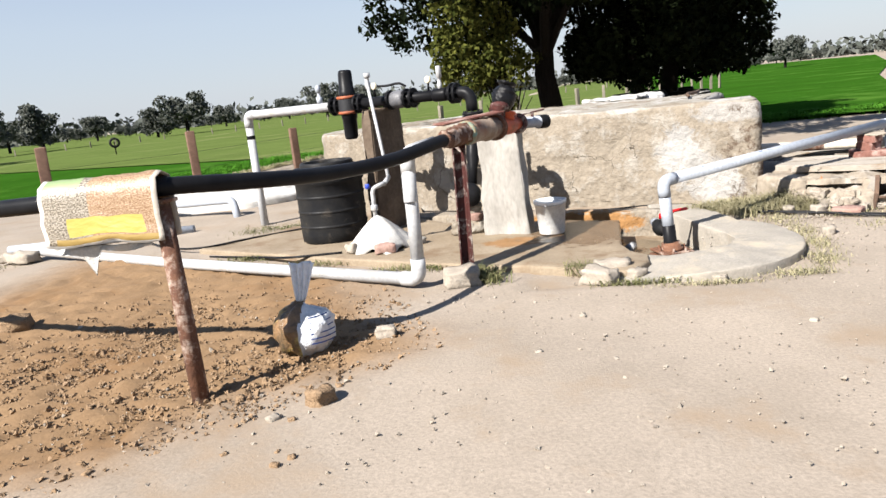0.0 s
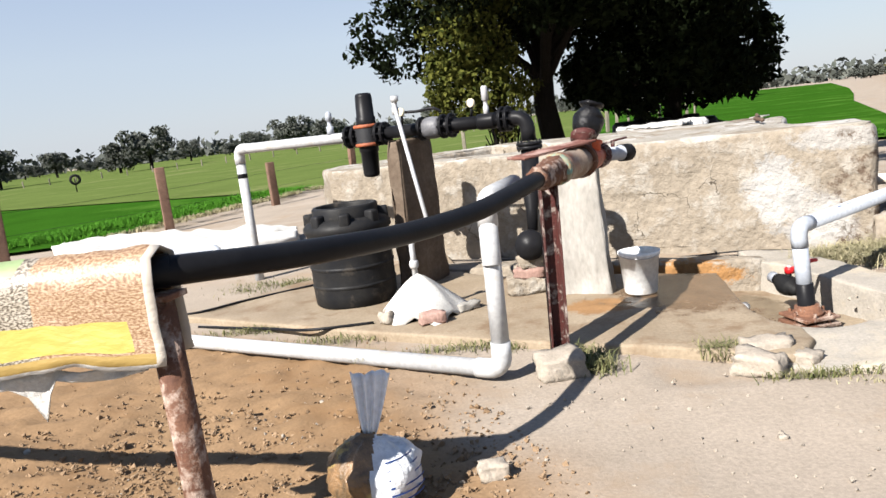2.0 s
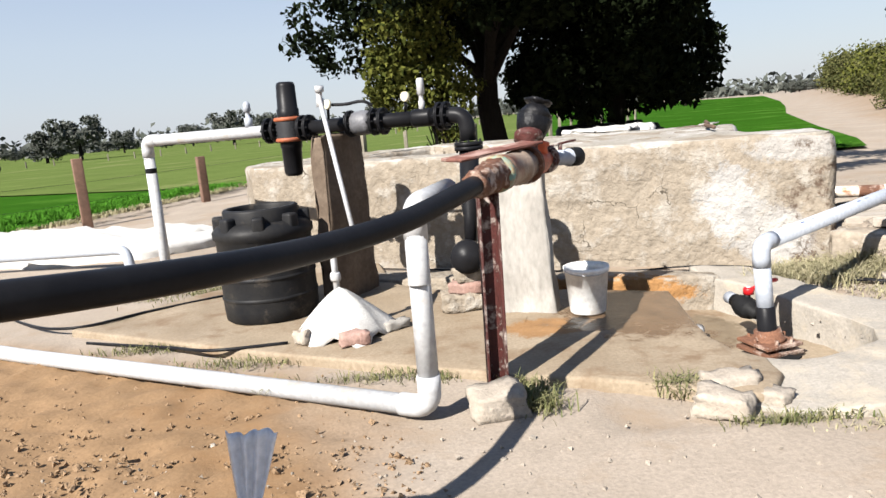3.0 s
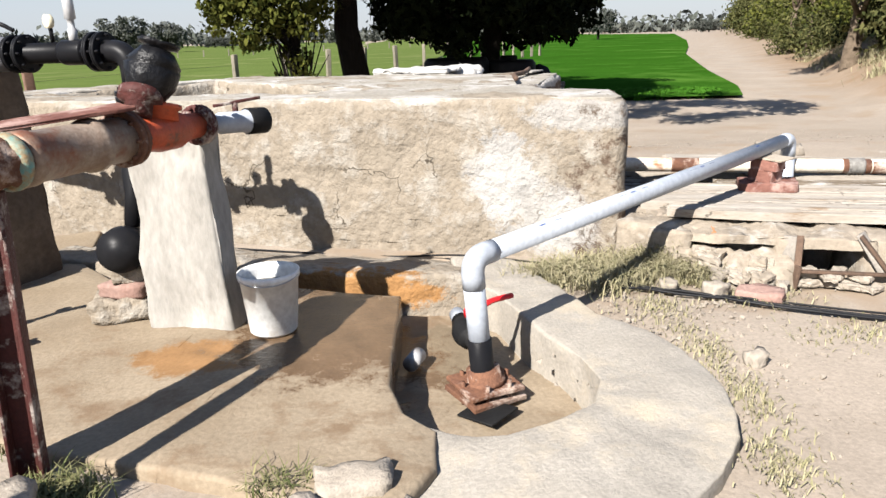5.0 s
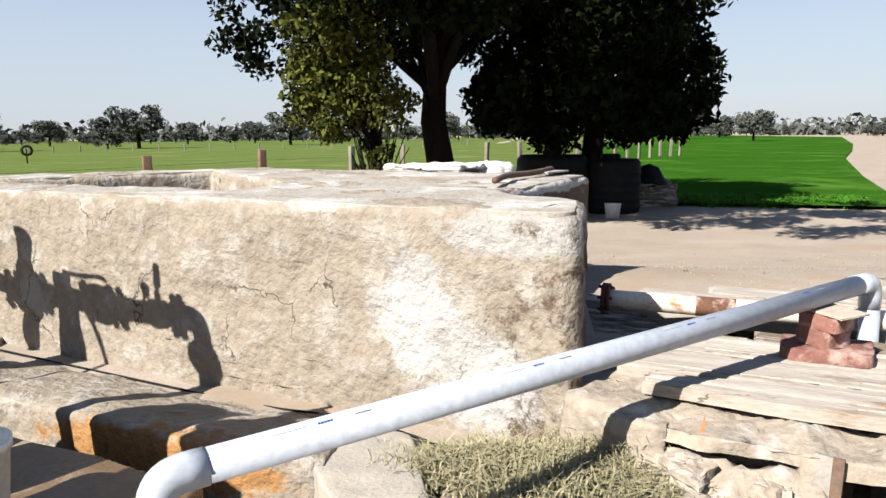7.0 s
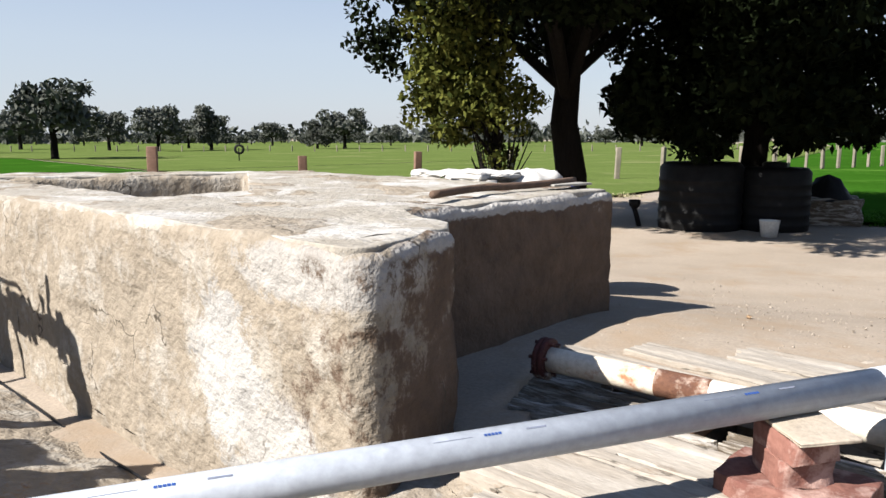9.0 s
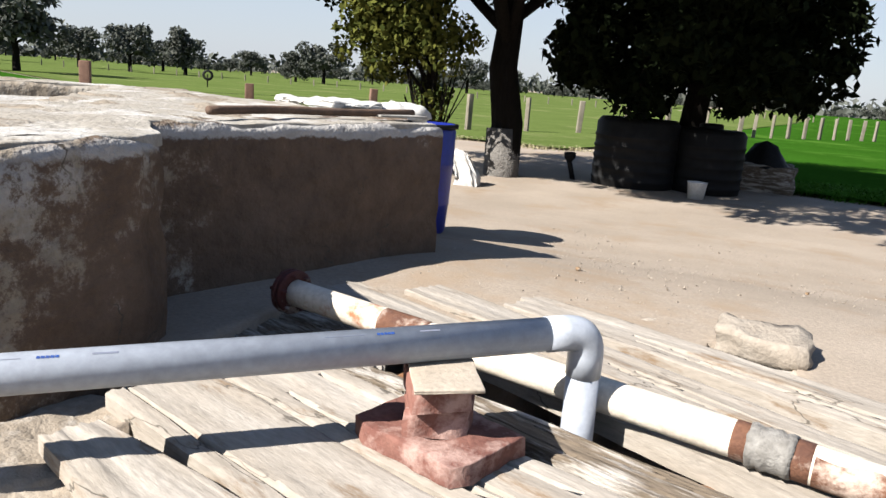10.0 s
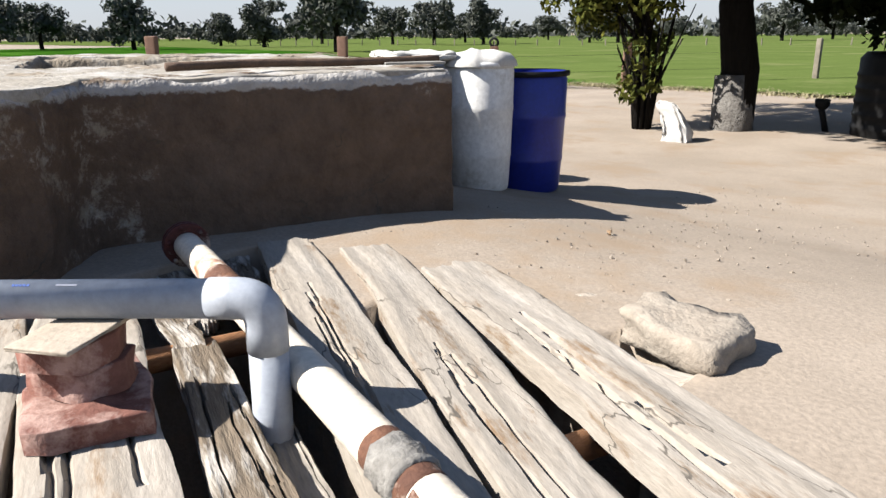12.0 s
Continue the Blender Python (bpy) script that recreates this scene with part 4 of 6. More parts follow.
sub("elbow", tube(bend([E2 - Vector((0, 0, 0.05)), E2 + Vector((0, 0, 0.11)), E2 + Vector((0.16, 0.34, 0.14))], 0.08), 0.059, 20), M_PVC, wp)

bp = thing("white_pipe", -3.55, 7.0, -0.1, "white PVC pipe with a raised level arm to the filter", "pipe")
sub("riser", tube([(-3.55, 7.0, -0.2), (-3.55, 7.0, 1.30)], 0.052, 18), M_PVC, bp)
sub("arm", tube(bend([(-3.55, 7.0, 1.28), (-3.55, 7.0, 1.46), (-2.02, 6.08, 1.45)], 0.1), 0.052, 18), M_PVC, bp)
sub("elbow", tube(bend([(-3.55, 7.0, 1.30), (-3.55, 7.0, 1.46), (-3.40, 6.91, 1.46)], 0.09), 0.058, 18), M_PVC, bp)
sub("tape", along((-3.55, 7.0, 1.14), (-3.55, 7.0, 1.19), [(0, 0.053), (0.1, 0.055), (0.9, 0.055), (1, 0.053)]), M_BLACK, bp, "black tape band")
sub("air_valve", along((-2.28, 6.24, 1.50), (-2.28, 6.24, 1.72), [(0, 0.035), (0.35, 0.035), (0.36, 0.02), (0.6, 0.02), (0.62, 0.034), (0.9, 0.03), (1, 0.012)]), M_GREYPVC, bp)

# ---- black manifold with disc filter ----
man = thing("filter_manifold", -1.87, 6.0, 1.0, "black irrigation manifold with upright disc filter, valve and flanges", "manifold")
F, G = Vector((-2.06, 6.08, 1.45)), Vector((-0.38, 5.44, 1.45))
u = (G - F).normalized()
sub("filter_housing", along((-1.87, 6.01, 1.52), (-1.86, 6.0, 1.84), [(0, 0.085), (0.05, 0.092), (0.3, 0.092), (0.32, 0.084), (0.9, 0.078), (0.97, 0.07), (1, 0.05)], 22), M_BLACK, man)
sub("filter_housing", along((-1.87, 6.01, 1.38), (-1.88, 6.02, 1.06), [(0, 0.085), (0.05, 0.092), (0.25, 0.092), (0.27, 0.084), (0.9, 0.078), (0.97, 0.07), (1, 0.05)], 22), M_BLACK, man)
sub("filter_body", along((-1.87, 6.01, 1.36), (-1.87, 6.01, 1.54), [(k / 12, 0.118 - 0.014 * (k % 2)) for k in range(13)], 24), mat("grey_black_ribbed_plastic", (0.03, 0.031, 0.034), (0.018, 0.018, 0.02), 8, 0.5, bump=0.2), man, "ribbed grey-black filter body")
for z in (1.365, 1.535):
    sub("clamp", along((-1.87, 6.01, z - 0.017), (-1.87, 6.01, z + 0.017), [(0, 0.112), (0.2, 0.124), (0.8, 0.124), (1, 0.112)], 22), mat("rusty_orange_clamp", (0.34, 0.09, 0.03), (0.2, 0.06, 0.03), 9, 0.6), man, "orange-brown clamp ring")
sub("pipe_body", tube([F, G - u * 0.08], 0.058, 20), M_BLACK, man)
for t in (0.0, 0.045, 0.19, 0.225, 0.445, 0.565, 0.61, 0.88, 0.91):
    collar("flange", F.lerp(G, t), u, 0.108, 0.013, 8, M_BLACK, man)
sub("gate_body", along(F.lerp(G, 0.46), F.lerp(G, 0.55), [(0, 0.085), (0.2, 0.095), (0.5, 0.10), (0.8, 0.095), (1, 0.085)], 20), mat("grey_iron", (0.14, 0.14, 0.15), (0.08, 0.08, 0.085), 12, 0.5, bump=0.2), man, "grey iron valve body")
c = F.lerp(G, 0.5)
sub("lever", tube(spline([c + Vector((0.10, 0, 0.13)), c + Vector((0.02, 0, 0.17)), c + Vector((-0.12, 0.05, 0.16)), c + Vector((-0.24, 0.09, 0.165))]), 0.013, 8), M_BLACK, man)
for t in (0.33, 0.72):
    c = F.lerp(G, t)
    sub("gauge", along(c + Vector((0.02, -0.03, 0.17)), c + Vector((0.0, -0.055, 0.17)), [(0, 0.035), (0.1, 0.038), (0.9, 0.038), (0.92, 0.03), (0.93, 0.001)]), mat("gauge_face", (0.55, 0.5, 0.36), (0.5, 0.46, 0.35), 20, 0.35, bump=0, vary=0), man, "small round pressure gauge")
    sub("nipple", tube([c + Vector((0, 0, 0.05)), c + Vector((0.01, -0.03, 0.14))], 0.012, 8), M_BLACK, man)
c = F.lerp(G, 0.80)
sub("relief_valve", along(c + Vector((0, 0, 0.05)), c + Vector((0, 0, 0.30)), [(0, 0.025), (0.3, 0.025), (0.32, 0.018), (0.5, 0.018), (0.52, 0.03), (0.95, 0.028), (1, 0.02)]), M_PVC, man, "white plastic relief valve")
sub("tee", along(c - u * 0.08, c + u * 0.08, [(0, 0.066), (0.1, 0.07), (0.9, 0.07), (1, 0.066)]), M_BLACK, man)
sub("elbow", tube(bend([G - u * 0.16, G, G - Vector((0, 0, 0.2))], 0.11), 0.062, 20), M_BLACK, man)
collar("flange", G - Vector((0, 0, 0.24)), (0, 0, 1), 0.11, 0.03, 8, M_BLACK, man)
sub("drop_pipe", along(G - Vector((0, 0, 0.26)), (-0.42, 5.2, 0.52), [(0, 0.075), (0.6, 0.07), (0.75, 0.05), (1, 0.045)], 18), M_BLACK, man)
sub("pump_casing", along((-0.44, 5.24, 0.42), (-0.46, 4.98, 0.43), [(0, 0.06), (0.1, 0.10), (0.5, 0.125), (0.8, 0.12), (0.82, 0.105), (0.97, 0.10), (0.98, 0.05), (1, 0.045)], 22), M_BLACK, man)

# ---- sampling tap ----
tap = thing("tap_stand", -1.40, 5.0, 0.03, "thin white plastic tap pipe leaning on the stone post", "tap")
sub("stem", tube([(-1.52, 5.62, 1.72), (-1.25, 5.0, 0.68)], 0.018, 10), M_PVC, tap)
sub("top_valve", along((-1.51, 5.62, 1.60), (-1.50, 5.60, 1.76), [(0, 0.03), (0.4, 0.03), (0.42, 0.02), (0.7, 0.02), (0.72, 0.035), (1, 0.035)]), M_PVC, tap)
sub("spout", tube(bend([(-1.24, 4.78, 0.66), (-1.36, 4.72, 0.62), (-1.36, 4.72, 0.25)], 0.05), 0.022, 10), M_PVC, tap)
sub("joint", tube([(-1.25, 5.0, 0.69), (-1.25, 4.80, 0.65)], 0.024, 10), M_PVC, tap)
sub("collar", along((-1.36, 4.72, 0.40), (-1.36, 4.72, 0.46), [(0, 0.03), (0.2, 0.036), (0.8, 0.036), (1, 0.03)]), M_PVC, tap)
sub("knob", along((-1.40, 4.71, 0.62), (-1.40, 4.71, 0.67), [(0, 0.012), (0.3, 0.026), (0.8, 0.026), (1, 0.02)]), mat("blue_knob", (0.03, 0.06, 0.4), None, 6, 0.4, bump=0), tap, "blue tap knob")
rag = bmesh.new()
n, m_ = 30, 9
g = {}
for i in range(m_ + 1):
    t = i / m_
    for k in range(n):
        a = 2 * math.pi * k / n
        fold = 1 + 0.22 * math.sin(5 * a + 1) * t + 0.1 * math.sin(9 * a) * t
        far = 0.30 * t ** 0.8 * fold * (1.25 if math.cos(a - 5.2) > 0.5 else 1)
        g[i, k] = rag.verts.new((-1.36 + 0.02 + far * math.cos(a), 4.70 + far * math.sin(a) * 0.8, 0.36 - 0.32 * t ** 1.1 + 0.03 * math.sin(7 * a) * t))
for i in range(m_):
    for k in range(n):
        rag.faces.new((g[i, k], g[i, (k + 1) % n], g[i + 1, (k + 1) % n], g[i + 1, k]))
rag.faces.new([g[0, k] for k in range(n)])
bmesh.ops.recalc_face_normals(rag, faces=rag.faces)
ob = obj("cloth_cover", rag, M_CLOTH)
ob.modifiers.new("thick", "SOLIDIFY").thickness = 0.006
tagged(ob, "white printed sack cloth draped over the tap foot", "cloth")
stone(-1.22, 4.42, 0.02, 0.2, 0.11, 0.085, 15, 31, M_PINKSTONE, "half brick lying under the cloth edge", "brick")
stone(-1.58, 4.55, 0.02, 0.16, 0.09, 0.09, 75, 32, label="pale stone holding the cloth down")
stone(-0.98, 4.72, 0.02, 0.2, 0.09, 0.06, 40, 33, M_STONE, "grey stone beside the cloth")

# ---- stone posts ----
def stone_post(x, y, z, w, d, h, rz, lean, top, seed, label, material=None):
    b = box(w, d, h, 0.02, cuts=9)
    for v in b.verts:
        t = v.co.z / h
        v.co.x *= 1 - (1 - top) * t
        v.co.x += lean * t
    rough_up(b, 0.035, 0.25, seed)
    ob = obj("stone_post", b, material or M_STONE)
    ob.matrix_world = pose(x, y, z, 0, 0, rz)
    return tagged(ob, label, "stone post")


stone_post(-1.47, 5.86, -0.02, 0.62, 0.15, 1.40, 65, 0.02, 0.85, 3, "dark brown upright stone slab carrying the manifold", mat("brown_weathered_stone", (0.145, 0.112, 0.083), (0.09, 0.066, 0.048), 4.0, 0.9, bump=0.5, fine=28, spec=0.12, dist=0.012))
stone_post(-0.06, 4.97, 0.0, 0.47, 0.20, 1.04, -14, -0.02, 0.86, 4, "whitish rough stone slab supporting the main valve")
for k, (x, y, z, w, d, h, rz) in enumerate([(-0.50, 5.12, 0.02, 0.34, 0.24, 0.12, 8), (-0.47, 5.14, 0.14, 0.26, 0.2, 0.08, -12), (-0.46, 5.16, 0.215, 0.2, 0.18, 0.09, 20)]):
    stone(x, y, z, w, d, h, rz, 40 + k, M_PLASTER if k != 1 else M_PINKSTONE, "mud-covered brick under the black pump casing", "brick", group="brick pile under the pump")

# ---- rusty post and main valve ----
ip = thing("iron_post", -0.33, 3.58, 0.0, "dark red iron channel post with peeling paint", "post")
sub("web", box(0.10, 0.012, 1.12, 0.003, pose(-0.32, 3.60, -0.08, -3, 1.5, 10)), M_REDIRON, ip)
sub("flange_plate", box(0.012, 0.07, 1.12, 0.003, pose(-0.368, 3.565, -0.08, -3, 1.5, 10)), M_REDIRON, ip)
sub("flange_plate", box(0.012, 0.07, 1.12, 0.003, pose(-0.272, 3.582, -0.08, -3, 1.5, 10)), M_REDIRON, ip)

mv = thing("main_valve", -0.25, 3.9, 1.1, "rusty clamped main pipe with orange sluice valve and outlet", "valve")
V0, V1, V2, V3 = Vector((-0.36, 3.36, 1.11)), Vector((-0.23, 3.72, 1.125)), Vector((-0.05, 4.24, 1.12)), Vector((0.12, 4.74, 1.11))
w_ = (V2 - V0).normalized()
sub("rubber_wrap", rough_up(along(V0 - w_ * 0.03, V1, [(k / 20, 0.060 + 0.024 * (k / 20) + 0.007 * (k % 2)) for k in range(21)], 30), 0.022, 0.05, 3), M_RUST, mv, "rust-brown torn rubber wrapping")
sub("wire", along(V1 - w_ * 0.05, V1 + w_ * 0.0, [(0, 0.085), (0.3, 0.099), (0.7, 0.099), (1, 0.085)], 22), mat("green_wire", (0.10, 0.24, 0.22), (0.3, 0.2, 0.1), 30, 0.5), mv, "blue-green binding wire")
sub("barrel", along(V1, V2, [(0, 0.085), (0.02, 0.097), (0.1, 0.097), (0.12, 0.09), (0.6, 0.09), (0.62, 0.102), (0.68, 0.102), (0.7, 0.09), (1, 0.09)], 24), mat("rusty_galvanised", (0.30, 0.25, 0.20), (0.20, 0.13, 0.09), 6, 0.55, 0.3, bump=0.3, stain=(0.17, 0.06, 0.03), stain_scale=4, stain_amt=0.4), mv, "rust-streaked steel barrel")
collar("end_collar", V2, w_, 0.115, 0.025, 8, M_RUST, mv)
sub("sluice_body", along(V2 + w_ * 0.03, V3, [(0, 0.07), (0.2, 0.072), (0.35, 0.085), (0.6, 0.085), (0.75, 0.062), (1, 0.058)], 20), M_ORANGE, mv, "orange painted valve body")
sub("bonnet", along(V2.lerp(V3, 0.45) + Vector((0, 0, 0.05)), V2.lerp(V3, 0.5) + Vector((0, 0, 0.16)), [(0, 0.085), (0.4, 0.08), (0.45, 0.095), (0.6, 0.095), (0.65, 0.03), (1, 0.025)], 16), M_ORANGE, mv)
collar("end_collar", V3, V3 - V2, 0.095, 0.018, 6, M_REDIRON, mv)
V4 = Vector((0.37, 5.03, 1.09))
sub("outlet", along(V3, V4, [(0, 0.045), (0.3, 0.045), (0.31, 0.052), (0.7, 0.052), (0.72, 0.06), (0.97, 0.06), (1, 0.045)]), M_GREYPVC, mv)
sub("outlet_cap", along(V3.lerp(V4, 0.72), V4 + (V4 - V3) * 0.05, [(0, 0.061), (0.05, 0.066), (0.9, 0.066), (1, 0.05)]), M_DARK, mv)
sub("handle", box(0.24, 0.03, 0.014, 0.004, pose(0.26, 4.98, 1.185, 0, -6, 30)), M_REDIRON, mv)
sub("stem", tube([(0.25, 4.97, 1.12), (0.25, 4.97, 1.19)], 0.015, 8), M_REDIRON, mv)
sub("neck", along((-0.02, 4.34, 1.2), (0.0, 4.42, 1.33), [(0, 0.06), (0.4, 0.055), (0.45, 0.09), (0.7, 0.09), (0.75, 0.06), (1, 0.06)]), M_REDIRON, mv)
bag_ = along((0.0, 4.42, 1.25), (0.07, 4.47, 1.49), [(0, 0.04), (0.08, 0.075), (0.3, 0.105), (0.55, 0.11), (0.6, 0.10), (0.63, 0.108), (0.85, 0.07), (0.9, 0.045), (0.93, 0.08), (1, 0.09)], 26)
sub("wrapped_air_valve", rough_up(bag_, 0.012, 0.06, 6), mat("black_film", (0.006, 0.006, 0.007), (0.008, 0.008, 0.009), 14, 0.35, bump=0.4, fine=40, spec=0.14, dist=0.015), mv, "air valve wrapped in shiny black plastic")
plate = tilt_box(0.62, 0.17, 0.018, 0.004, pose(-0.24, 4.0, 1.222, 2, -4, 40), 0.012, 0.2, 5, 4)
tagged(obj("stone_plate", plate, M_REDSTONE), "thin red stone plate laid over the main valve", "plate")

# ---- black hose, prop and sack ----
hose = thing("delivery_hose", -1.6, 1.3, 1.1, "thick black polythene delivery hose sagging between valve and prop", "hose")
HP = [(-6.2, 2.3, 1.02), (-4.2, 1.68, 1.05), (-2.35, 1.325, 1.10), (-1.95, 1.323, 1.115), (-1.55, 1.345, 1.135), (-1.22, 1.75, 1.085), (-0.95, 2.3, 1.035), (-0.66, 2.8, 1.04), (-0.38, 3.3, 1.105), (-0.28, 3.55, 1.12)]
sub("hose", tube(spline(HP), 0.048, 22), M_BLACK, hose)
sub("socket", along((-1.60, 1.33, 1.142), (-1.53, 1.365, 1.135), [(0, 0.05), (0.05, 0.054), (0.95, 0.054), (1, 0.05)]), M_BLACK, hose)
post = thing("pipe_prop", -1.51, 1.27, -0.06, "leaning rusty iron pipe stuck in the soil as a prop", "post")
sub("shaft", tube([(-1.50, 1.25, -0.12), (-1.53, 1.285, 0.5), (-1.565, 1.325, 1.06)], 0.047, 18), M_RUST, post)
sub("saddle", box(0.14, 0.10, 0.02, 0.004, pose(-1.565, 1.33, 1.055, 0, 0, -8)), M_RUST, post)

# printed seed sack folded over the hose
sk = thing("seed_sack", -1.9, 1.33, 1.0, "printed plastic seed sack folded over the black hose", "sack")
b = bmesh.new()
uv = b.loops.layers.uv.new("print")
n, m_ = 26, 20
g = {}
for i in range(n + 1):
    s = i / n
    for j in range(m_ + 1):
        t = j / m_ * 2 - 1
        drop = max(0.0, abs(t) - 0.17) / 0.83
        ang = max(-1, min(1, t / 0.17)) * math.pi / 2
        yy = 0.082 * math.sin(ang) + (0.012 * drop + 0.02 * noise.noise(Vector((s * 5, t * 3, 2))) * drop) * (1 if t > 0 else -1)
        zz = 0.078 * math.cos(ang) - 0.27 * drop + 0.012 * noise.noise(Vector((s * 6, t * 5, 1))) - (0.01 * math.sin(s * 9) * drop)
        xx = -2.26 + 0.69 * s + 0.012 * noise.noise(Vector((s * 2, t * 4, 6)))
        g[i, j] = b.verts.new((xx, 1.338 + yy, 1.125 + zz))
for i in range(n):
    for j in range(m_):
        f = b.faces.new((g[i, j], g[i + 1, j], g[i + 1, j + 1], g[i, j + 1]))
        for lp, (a, c) in zip(f.loops, ((i, j), (i + 1, j), (i + 1, j + 1), (i, j + 1))):
            lp[uv].uv = (a / n, 1 - abs(c / m_ * 2 - 1))
M_PRINT = bpy.data.materials.new("printed_sack")
M_PRINT.use_nodes = True
nt, lk = M_PRINT.node_tree.nodes, M_PRINT.node_tree.links
pb = nt["Principled BSDF"]
uvn = nt.new("ShaderNodeUVMap")
uvn.uv_map = "print"
sx = nt.new("ShaderNodeSeparateXYZ")
lk.new(uvn.outputs[0], sx.inputs[0])


def node_noise(scale, lo, hi, c0, c1, stretch=(1, 1, 1)):
    mp = nt.new("ShaderNodeMapping")
    mp.inputs["Scale"].default_value = stretch
    tx = nt.new("ShaderNodeTexNoise")
    tx.inputs["Scale"].default_value, tx.inputs["Detail"].default_value = scale, 4
    lk.new(uvn.outputs[0], mp.inputs[0])
    lk.new(mp.outputs[0], tx.inputs[0])
    cr = nt.new("ShaderNodeValToRGB")
    cr.color_ramp.elements[0].position, cr.color_ramp.elements[1].position = lo, hi
    cr.color_ramp.elements[0].color, cr.color_ramp.elements[1].color = (*c0, 1), (*c1, 1)
    lk.new(tx.outputs[0], cr.inputs[0])
    return cr.outputs[0]


def node_mix(fac, x, y):
    q = nt.new("ShaderNodeMix")
    q.data_type = "RGBA"
    lk.new(fac, q.inputs["Factor"])
    for s, v in ((q.inputs[6], x), (q.inputs[7], y)):
        if isinstance(v, tuple):
            s.default_value = (*v, 1)
        else:
            lk.new(v, s)
    return q.outputs[2]


def node_band(src, lo, hi):
    a = nt.new("ShaderNodeMath")
    a.operation = "GREATER_THAN"
    a.inputs[1].default_value = lo
    c = nt.new("ShaderNodeMath")
    c.operation = "LESS_THAN"
    c.inputs[1].default_value = hi
    e = nt.new("ShaderNodeMath")
    e.operation = "MULTIPLY"
    lk.new(src, a.inputs[0])
    lk.new(src, c.inputs[0])
    lk.new(a.outputs[0], e.inputs[0])
    lk.new(c.outputs[0], e.inputs[1])
    return e.outputs[0]


def both(x, y):
    e = nt.new("ShaderNodeMath")
    e.operation = "MULTIPLY"
    lk.new(x, e.inputs[0])
    lk.new(y, e.inputs[1])
    return e.outputs[0]


grain = node_noise(62, 0.40, 0.60, (0.15, 0.075, 0.035), (0.31, 0.22, 0.135))
husk = node_noise(60, 0.42, 0.58, (0.06, 0.045, 0.03), (0.30, 0.265, 0.21))
col = node_mix(node_band(sx.outputs[0], 0.42, 2), husk, grain)
col = node_mix(both(node_band(sx.outputs[1], -1, 0.13), node_band(sx.outputs[0], 0.1, 2)), col, (0.25, 0.17, 0.05))
col = node_mix(both(node_band(sx.outputs[1], 0.16, 0.45), node_band(sx.outputs[0], 0.22, 0.86)), col, (0.33, 0.27, 0.06))
col = node_mix(both(node_band(sx.outputs[1], 0.88, 2), node_band(sx.outputs[0], 0.03, 0.35)), col, (0.2, 0.26, 0.12))
col = node_mix(node_band(sx.outputs[0], -1, 0.035), col, (0.48, 0.46, 0.42))
col = node_mix(node_band(sx.outputs[1], -1, 0.035), col, (0.42, 0.41, 0.39))
col = node_mix(node_band(sx.outputs[0], 0.955, 2), col, (0.36, 0.32, 0.27))
lk.new(col, pb.inputs["Base Color"])
creases = nt.new("ShaderNodeTexNoise")
creases.inputs["Scale"].default_value, creases.inputs["Detail"].default_value = 9.0, 6.0
lk.new(uvn.outputs[0], creases.inputs[0])
fold = nt.new("ShaderNodeBump")
fold.inputs["Strength"].default_value, fold.inputs["Distance"].default_value = 0.5, 0.012
lk.new(creases.outputs[0], fold.inputs["Height"])
lk.new(fold.outputs[0], pb.inputs["Normal"])
pb.inputs["Roughness"].default_value = 0.5
cover = part("cover", b, M_PRINT)
bpy.context.view_layer.update()
cover.parent = sk
cover.matrix_parent_inverse = Matrix.Translation((0.045, -0.015, 0.02)) @ sk.matrix_world.inverted()
md = cover.modifiers.new("thick", "SOLIDIFY")
md.thickness = 0.004


def sack_bar(x0, x1, z0, z1, m, name="printed_bar"):
    """A printed bar on the front of the sack."""
    bt = bmesh.new()
    k = 8
    top = [bt.verts.new((x0 + (x1 - x0) * i / k, 1.243, z1)) for i in range(k + 1)]
    low = [bt.verts.new((x0 + (x1 - x0) * i / k, 1.239, z0)) for i in range(k + 1)]
    for i in range(k):
        bt.faces.new((low[i], low[i + 1], top[i + 1], top[i]))
    subsub(name, bt, m, cover)


M_SACKINK = mat("brown_ink", (0.36, 0.25, 0.06), (0.42, 0.3, 0.08), 30, 0.6, bump=0, vary=0)
for q in range(7):
    sack_bar(-2.09 + 0.065 * q, -2.045 + 0.065 * q, 0.985, 1.0, M_SACKINK)
b = bmesh.new()
g = {}
for i in range(15):
    s = i / 14
    for j in range(7):
        t = j / 6
        ln = 0.03 + 0.15 * math.exp(-((s - 0.36) / 0.07) ** 2) + 0.015 * math.sin(s * 11)
        g[i, j] = b.verts.new((-2.22 + 0.6 * s, 1.29 + 0.02 * math.sin(s * 17 + t * 2), 0.86 - ln * t))
for i in range(14):
    for j in range(6):
        b.faces.new((g[i, j], g[i + 1, j], g[i + 1, j + 1], g[i, j + 1]))
lin = sub("lining", b, M_CLOTH, sk, "torn white lining hanging below")
lin.modifiers.new("thick", "SOLIDIFY").thickness = 0.003

